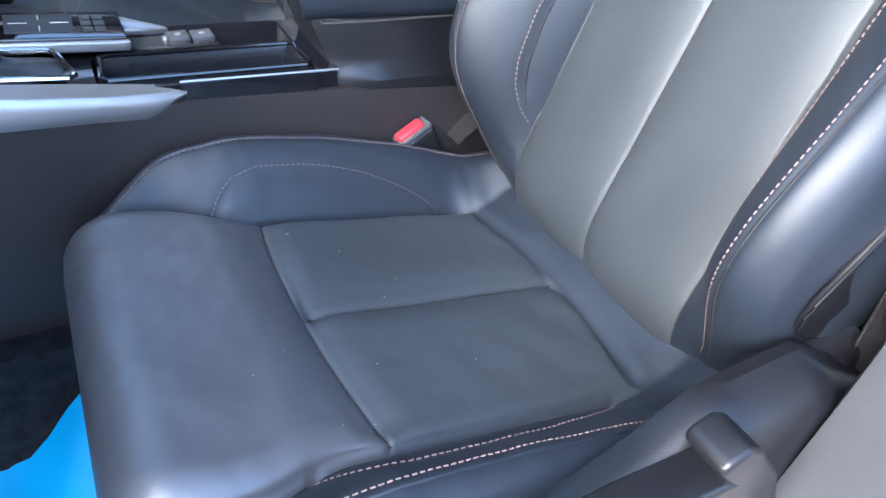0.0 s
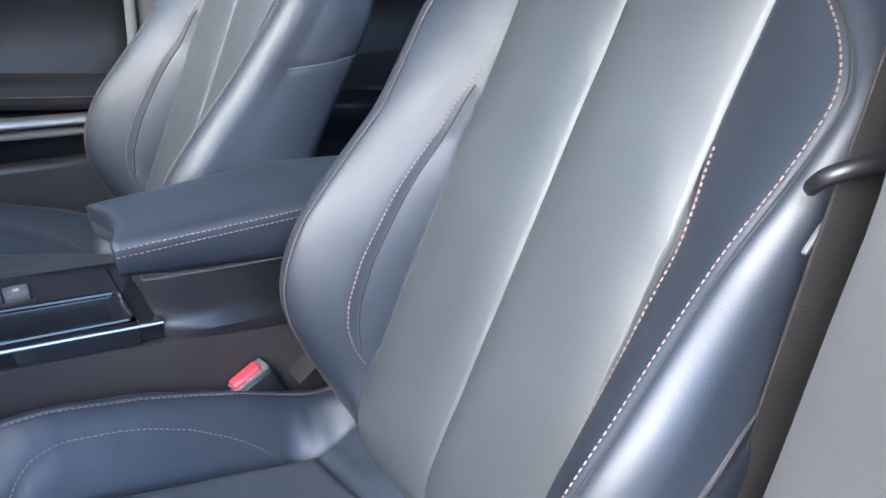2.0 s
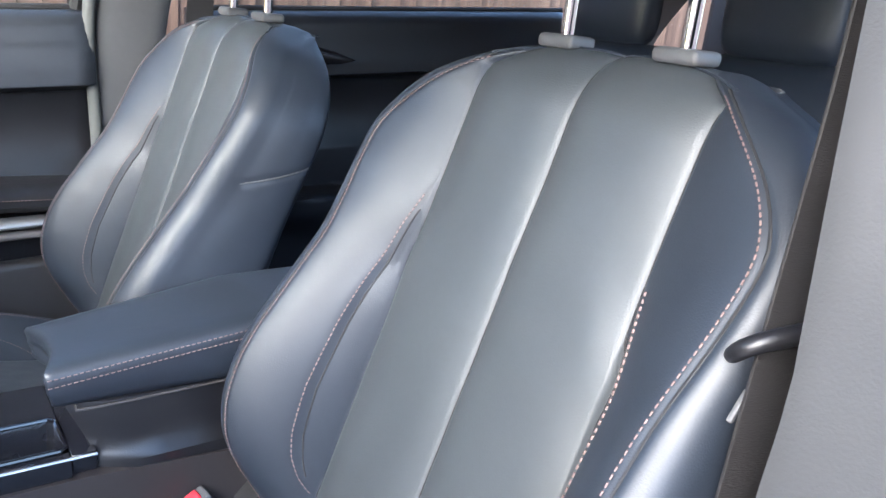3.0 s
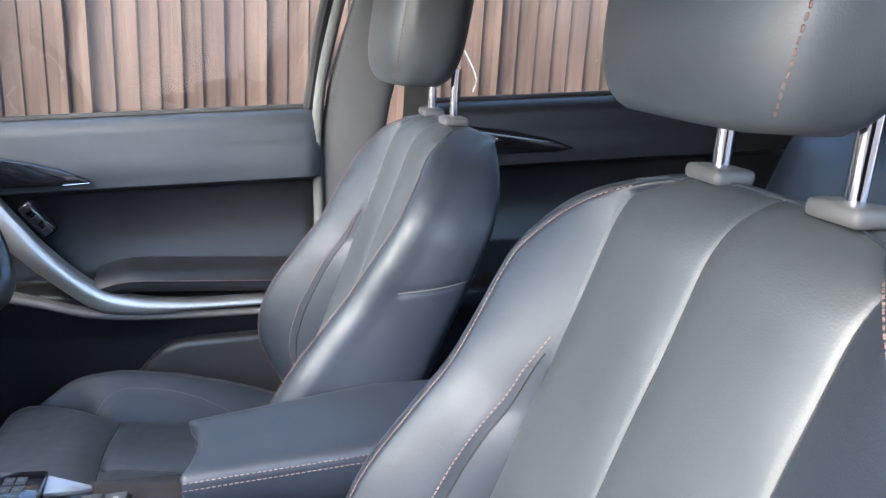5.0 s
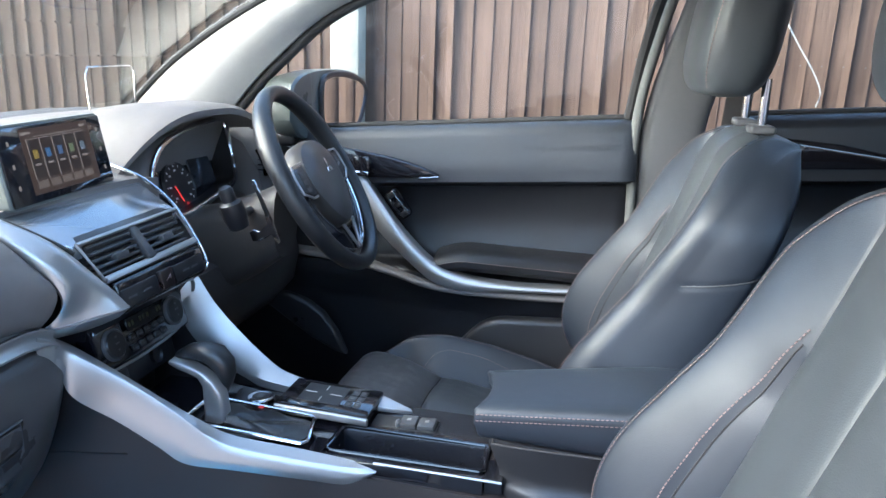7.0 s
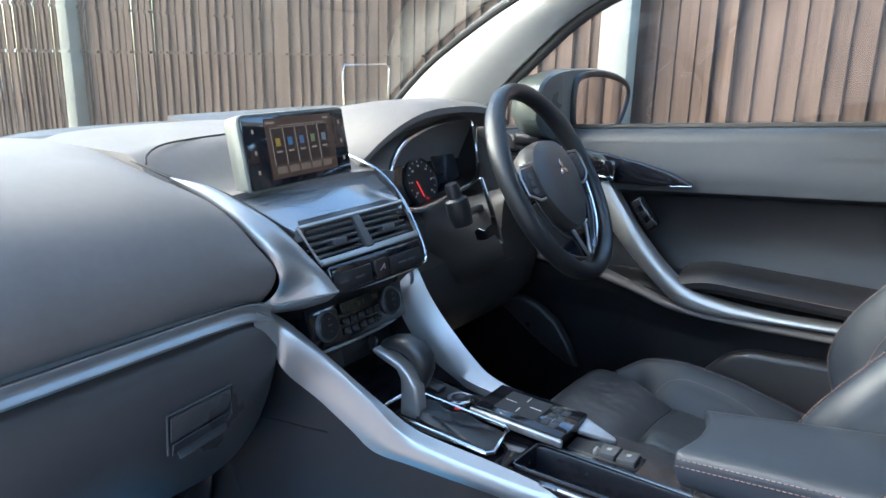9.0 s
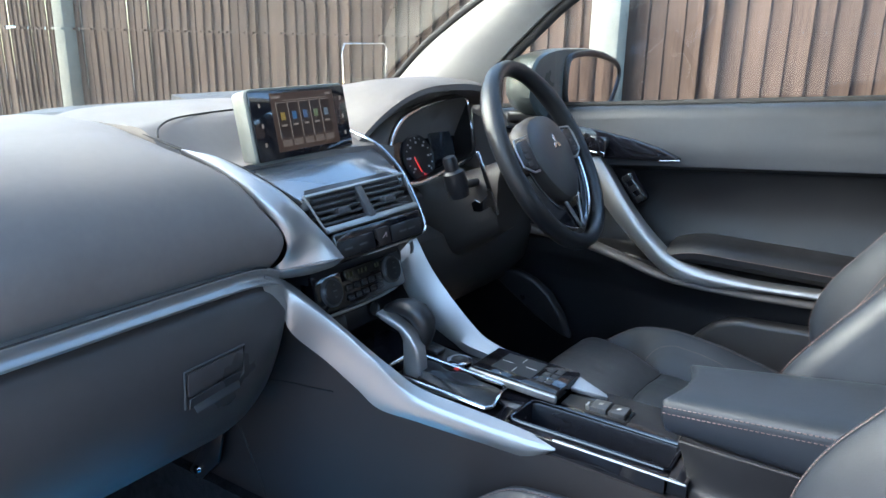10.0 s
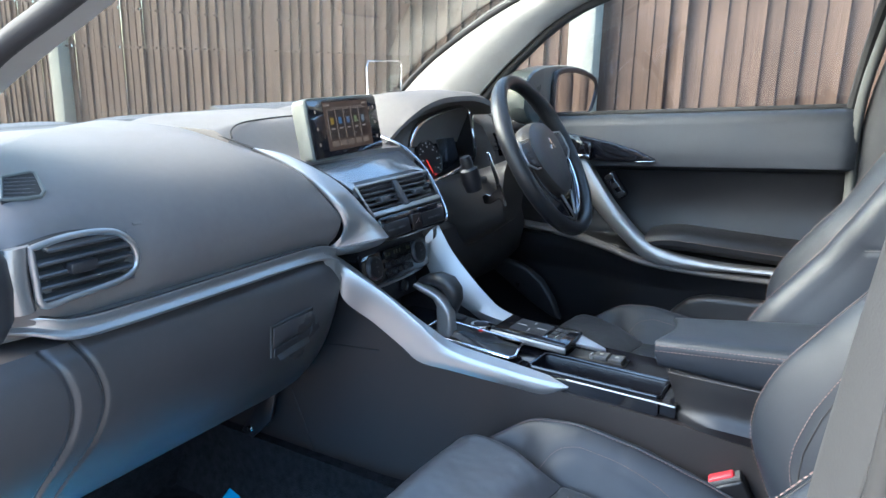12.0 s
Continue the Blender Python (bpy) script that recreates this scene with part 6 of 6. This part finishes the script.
for x, z, tx, tz, w, d in ((-0.058, 0.016, 0, 1, 0.0165, 0.013), (-0.059, 0.040, 0, 1, 0.0155, 0.012), (-0.061, 0.058, -0.15, 1, 0.0145, 0.012), (-0.067, 0.073, -0.5, 0.85, 0.0125, 0.012), (-0.079, 0.084, -0.8, 0.6, 0.010, 0.011), (-0.094, 0.090, -0.93, 0.36, 0.0095, 0.012), (-0.112, 0.095, -0.97, 0.24, 0.008, 0.012), (-0.125, 0.098, -0.97, 0.24, 0.0055, 0.010)):
    l_ = math.hypot(tx, tz)
    w = w * (1 - 0.4 * step(0.058, 0.084, z))
    spine.append([(x + tz / l_ * w * math.copysign(abs(math.cos(a)) ** 0.4, math.cos(a)), -0.012 + d * math.copysign(abs(math.sin(a)) ** 0.4, math.sin(a)), z - tx / l_ * w * math.copysign(abs(math.cos(a)) ** 0.4, math.cos(a))) for a in [2 * math.pi * k / 24 for k in range(24)]])
part("spine", loft(spine), SILVER, lever)
knob = []
for x, z, tx, tz, w, d in ((-0.127, 0.098, 1, 0.3, 0.003, 0.008), (-0.122, 0.101, 1, 0.3, 0.008, 0.015), (-0.104, 0.108, 1, 0.25, 0.0125, 0.0205), (-0.084, 0.1105, 1, 0.0, 0.0165, 0.0225), (-0.066, 0.106, 0.8, -0.5, 0.0195, 0.023), (-0.055, 0.094, 0.5, -0.85, 0.0195, 0.0215), (-0.050, 0.080, 0.1, -1, 0.0145, 0.018), (-0.050, 0.066, 0, -1, 0.009, 0.013), (-0.052, 0.052, 0, -1, 0.004, 0.007)):
    l_ = math.hypot(tx, tz)
    w, d = w * 0.82, d * 0.80
    knob.append([(x - tz / l_ * w * math.cos(a), 0.004 + d * math.copysign(abs(math.sin(a)) ** 0.8, math.sin(a)), z + tx / l_ * w * math.cos(a)) for a in [2 * math.pi * k / 24 for k in range(24)]])
part("knob", loft(knob), WRAP, lever)

# storage box and padded lid
box = []
for i in range(13):
    t = i / 12
    grow = step(0.0, 0.12, t)
    ring = []
    for side in (-1, 1):
        half = []
        # lean of the front edge, waist and the flange at the foot
        for z, xf, w in ((0.889, -0.322, 0.062), (0.889, -0.327, 0.0665), (0.884, -0.326, 0.0680), (0.866, -0.318, 0.0695), (0.846, -0.309, 0.0715), (0.834, -0.304, 0.0745), (0.828, -0.302, 0.0785), (0.821, -0.300, 0.083), (0.800, -0.299, 0.080)):
            half.append((xf + (0.12 - xf) * t, 0.004 + side * (w - 0.016 * (1 - math.sqrt(1 - (1 - grow) ** 2))), z))
        ring += half if side < 0 else half[::-1]
    box.append(ring)
part("storage_box", loft(box), HARD, console, at=cb)
for side in (-1, 1):
    part("box_lip", tube([(-0.318, 0.004 + side * 0.060, 0.8885), (-0.304, 0.004 + side * 0.0695, 0.8870), (-0.10, 0.004 + side * 0.0705, 0.889), (0.10, 0.004 + side * 0.0705, 0.889)], 0.0015, 8, n=30), KNEE, console, at=cb)
rest = thing("armrest", "padded black leather armrest lid with pink double stitching", "armrest", at=pose(-0.108, 0, 0.857))
HALF = [(1.0, 0.0), (0.97, 0.0075), (0.90, 0.0115), (0.78, 0.0140), (0.60, 0.0155), (0.35, 0.0162), (0.12, 0.0165)]
BAND = [(1.0, -0.002), (1.006, -0.006), (0.995, -0.014), (0.965, -0.022), (0.915, -0.0275), (0.84, -0.030), (0.6, -0.030), (0.25, -0.030)]


def lid_x(t, q):
    """Front edge scooped between its two corners, q across from -1 to 1."""
    front = -0.243 + 0.019 * (1 - abs(q) ** 2.2) + 0.006 * max(0.0, abs(q) - 0.9) / 0.1
    return front + (0.224 - front) * t


def lid_ring(t, sink):
    up = min(0.030, 0.13 * 0.467 * t)
    out = []
    for side in (-1, 1):
        top = [(q * side, z) for q, z in HALF]
        low = [(q * side, z) for q, z in BAND]
        half = top[::-1] + low
        if side > 0:
            half = half[::-1]
        for q, z in half:
            qq = max(-1.0, min(1.0, q))
            back = 0.3 * max(0.0, -z - 0.006) * (1 - t)
            zz = -0.008 + (z + 0.008) * sink[1]
            out.append((lid_x(t, qq) + back + sink[0], 0.007 + (0.066 + 0.016 * min(1.0, 2 * t)) * q, 0.060 + up + (zz * (1 + up / 0.030) if zz < 0 else zz)))
    return out


lid = []
for x_, s_ in ((0.004, 0.05), (0.0035, 0.3), (0.0025, 0.6), (0.001, 0.85)):
    lid.append(lid_ring(0.0, (x_, s_)))
for i in range(1, 41):
    lid.append(lid_ring((i / 40) ** 1.3, (0.0, 1.0)))
part("pad", loft(lid), LEATHER, rest, sharp=0)
for side in (-1, 1):
    for q_, dz in ((0.990, 0.0050), (1.010, -0.0030)):
        row_ = [Vector((lid_x(t_, 1.0) + 0.002, 0.007 + side * (0.066 + 0.016 * min(1.0, 2 * t_)) * q_, 0.060 + dz + min(0.030, 0.13 * 0.467 * t_))) for t_ in [i / 30 for i in range(31)]]
        part("stitching", stitches([row_], lambda p: (0, side, 0.3), r=0.0007), THREAD, rest)

# ---- belts, buckle, mirror, floor sheet ----
buckle = thing("seat_belt_buckle", "black seat belt buckle with red release button", "seat belt buckle", at=pose(-0.185, -0.098, 0.70, 0, -28, 8))
part("body", block((0, 0, 0.025), (0.052, 0.026, 0.085), 0.006, 3), HARD, buckle)
part("collar", block((0, 0, 0.069), (0.048, 0.023, 0.008), 0.003, 2), DARKGREY, buckle)
part("button", block((-0.003, 0, 0.073), (0.038, 0.017, 0.010), 0.004, 3), RED, buckle)
anchor = thing("seat_belt_anchor", "folded black webbing and steel bracket beside the seat hinge", "seat belt", at=pose(-0.10, -0.100, 0.70))
part("web_loop", slab([[(-0.06 + 0.10 * t, -0.02 + 0.05 * k / 4, 0.045 + 0.03 * math.sin(t * 3.1)) for k in range(5)] for t in [i / 8 for i in range(9)]], (0, 0, -0.002)), WEBBING, anchor)
part("bracket", block((0.035, -0.03, 0.035), (0.035, 0.045, 0.05), 0.008, 3, (0, 30, 0)), CHROME, anchor)
belt = thing("seat_belt", "black webbing seat belt hanging beside the seat", "seat belt", at=pose(0, -0.60, 0.5))
left_ = curve_points([(-0.085, -0.010, 0.02), (-0.075, -0.008, 0.30), (-0.064, -0.006, 0.54), (-0.057, -0.006, 0.68), (-0.048, -0.004, 0.797), (-0.035, 0.004, 0.90), (-0.01, 0.012, 1.02)], 40)
right_ = curve_points([(-0.045, -0.022, 0.02), (-0.035, -0.020, 0.30), (-0.026, -0.018, 0.54), (-0.020, -0.018, 0.68), (-0.012, -0.016, 0.797), (0.004, -0.006, 0.90), (0.03, 0.002, 1.02)], 40)
part("webbing", slab([[a_.lerp(b_, k / 4) + Vector((0, -0.0012 * math.sin(k * 0.78), 0)) for k in range(5)] for a_, b_ in zip(left_, right_)], (0.0003, 0.0014, 0)), WEBBING, belt)
for edge_ in (left_, right_):
    part("woven_edge", tube([q + Vector((0, -0.0004, 0)) for q in edge_], 0.0012, 6), WEBBING, belt)
guide = thing("belt_guide", "black plastic belt guide arm at the seat shoulder", "belt guide", at=pose(-0.070, -0.602, 1.150))
part("arm", tube([(0.012, 0.010, -0.012), (0.000, 0.004, -0.006), (-0.002, -0.006, 0.004), (0.016, -0.018, 0.012), (0.045, -0.026, 0.015), (0.075, -0.028, 0.014), (0.10, -0.024, 0.012)], [0.004, 0.0055, 0.006, 0.006, 0.0055, 0.0055, 0.0055], 12, n=30), HARD, guide)
part("under_arm", tube([(0.040, -0.026, 0.010), (0.044, -0.028, -0.003), (0.056, -0.028, -0.006), (0.08, -0.026, -0.002)], 0.0045, 10, n=14), HARD, guide)
part("tongue", block((0.012, 0.000, -0.040), (0.004, 0.004, 0.022), 0.0015, 2, (0, 35, 0)), DARKGREY, guide)
drv_belt = thing("seat_belt", "black webbing seat belt against the far centre pillar", "seat belt", at=pose(-0.02, 0.66, 1.1))
part("webbing", slab([[(0.05 * k / 3 + 0.02 + 0.03 * t, 0.02 - 0.03 * t, -0.35 + 0.75 * t) for k in range(4)] for t in [i / 8 for i in range(9)]], (0, -0.0015, 0)), WEBBING, drv_belt)
part("slot_cover", block((-0.02, 0.045, 0.16), (0.035, 0.02, 0.05), 0.005, 2), RUBBER, drv_belt)

mirror = thing("door_mirror", "pale painted wing mirror on the driver's door", "wing mirror", at=pose(-0.90, 0.90, 1.235))
mb = pose(0.90, -0.90, -1.235)
OUT = curve_points([(0, 0.605, 1.215), (0, 0.612, 1.285), (0, 0.70, 1.316), (0, 0.89, 1.321), (0, 1.05, 1.306), (0, 1.120, 1.278), (0, 1.122, 1.232), (0, 1.06, 1.162), (0, 0.95, 1.155), (0, 0.80, 1.158), (0, 0.66, 1.172), (0, 0.605, 1.215)], 61)[:-1]
omid = Vector((0, 0.88, 1.236))
shell = [[omid + (q - omid) * s + Vector((x, 0, 0)) for q in OUT] for x, s in ((-0.875, 0.97), (-0.880, 1.0), (-0.92, 0.98), (-0.96, 0.86), (-0.99, 0.60), (-1.0, 0.25))]
part("shell", loft(shell), MIRRORSHELL, mirror, at=mb)
GL = curve_points([(-0.872, 0.772, 1.265), (-0.872, 0.790, 1.300), (-0.872, 0.90, 1.309), (-0.872, 1.04, 1.294), (-0.872, 1.104, 1.272), (-0.872, 1.106, 1.234), (-0.872, 1.045, 1.172), (-0.872, 0.94, 1.166), (-0.872, 0.82, 1.170), (-0.872, 0.776, 1.205), (-0.872, 0.772, 1.265)], 51)[:-1]
part("rim", tube(GL, 0.0085, 8, ring=True, up=(1, 0, 0)), HARD, mirror, at=mb)
part("mirror_glass", plate([q + Vector((0.003, 0, 0)) for q in GL], (-0.003, 0, 0)), MIRROR, mirror, at=mb)
part("foot", block((-0.93, 0.74, 1.165), (0.07, 0.16, 0.03), 0.010, 3), HARD, mirror, at=mb)

sheet = thing("floor_sheet", "cyan protective paper sheet on the passenger floor", "floor sheet", at=pose(-0.8, -0.4, FLOOR_Z))
def paper_z(x, y):
    return 0.006 + 0.004 * math.sin(9 * x + 4 * y) + 0.6 * max(0.0, y - 0.20) + 0.3 * max(0.0, -0.30 - x) + 0.09 * step(0.09, 0.19, x) * step(0.12, 0.22, y)


part("paper", slab([[(x, y, paper_z(x, y)) for y in [-0.28 + (0.245 - 0.015 * math.sin(14 * x) + 0.28) * k / 20 for k in range(21)]] for x in [-0.355 + 0.555 * i / 24 for i in range(25)]], (0, 0, 0.0012)), CYAN, sheet)


# ---- rear bench ----
bench = thing("rear_seat", "dark leather rear bench with three headrests", "car seat", at=pose(0.85, 0, 0.42))
bb = pose(-0.85, 0, -0.42)
secs = []
for i in range(41):
    y = -0.64 + 1.28 * i / 40
    d = 0.020 * math.cos(6.2 * y) ** 2 - 0.05 * max(0, abs(y) - 0.56) / 0.08 + groove(abs(y) - 0.20, 0.006, 0.010)
    secs.append([(0.70 - d, y, 0.72), (0.74 - d, y, 0.85), (0.80 - d, y, 1.05), (0.855 - d, y, 1.20), (0.885 - d, y, 1.265), (0.915, y, 1.292), (0.96, y, 1.29), (0.99, y, 1.25), (0.90, y, 0.72)])
part("backrest", loft(secs), LEATHER, bench, at=bb)
secs = []
for i in range(31):
    y = -0.64 + 1.28 * i / 30
    h = 0.012 * math.cos(6.2 * y) ** 2
    secs.append([(0.22, y, 0.52), (0.20, y, 0.66 + h), (0.24, y, 0.715 + h), (0.45, y, 0.72 + h), (0.74, y, 0.69), (0.74, y, 0.52)])
part("cushion", loft(secs), LEATHER, bench, at=bb)
for y in (-0.43, 0.0, 0.43):
    hr = []
    for t in [i / 20 for i in range(21)]:
        v = -1 + 2 * t
        s_ = max(0.03, (1 - abs(v) ** 3) ** (1 / 3))
        hr.append([(0.93 + 0.045 * math.copysign(abs(math.cos(a)) ** 0.6, math.cos(a)) * s_, y + 0.125 * math.copysign(abs(math.sin(a)) ** 0.6, math.sin(a)) * s_ ** 0.4, 1.368 + 0.085 * v) for a in [2 * math.pi * k / 36 for k in range(36)]])
    part("headrest", loft(hr), LEATHER, bench, at=bb)
    for dy in (-0.06, 0.06):
        part("post", tube([(0.95, y + dy, 1.27), (0.95, y + dy, 1.33)], 0.006, 10), CHROME, bench, at=bb)

# ---- crumbs on the passenger cushion ----
random.seed(11)
crumbs = bmesh.new()
for k in range(11):
    x, o = random.uniform(-0.50, -0.17), random.uniform(-0.145, 0.13)
    p_ = cushion_point(x, o, 0.0003)
    block((p_.x, p_.y - 0.343, p_.z), (random.uniform(0.0006, 0.0016), random.uniform(0.0005, 0.0009), 0.0005), 0, 1, (0, 0, random.uniform(0, 180)), crumbs)
tagged(part("crumbs", crumbs, GREY), "pale specks of dust on the passenger seat cushion", "dust", kind="stuff")
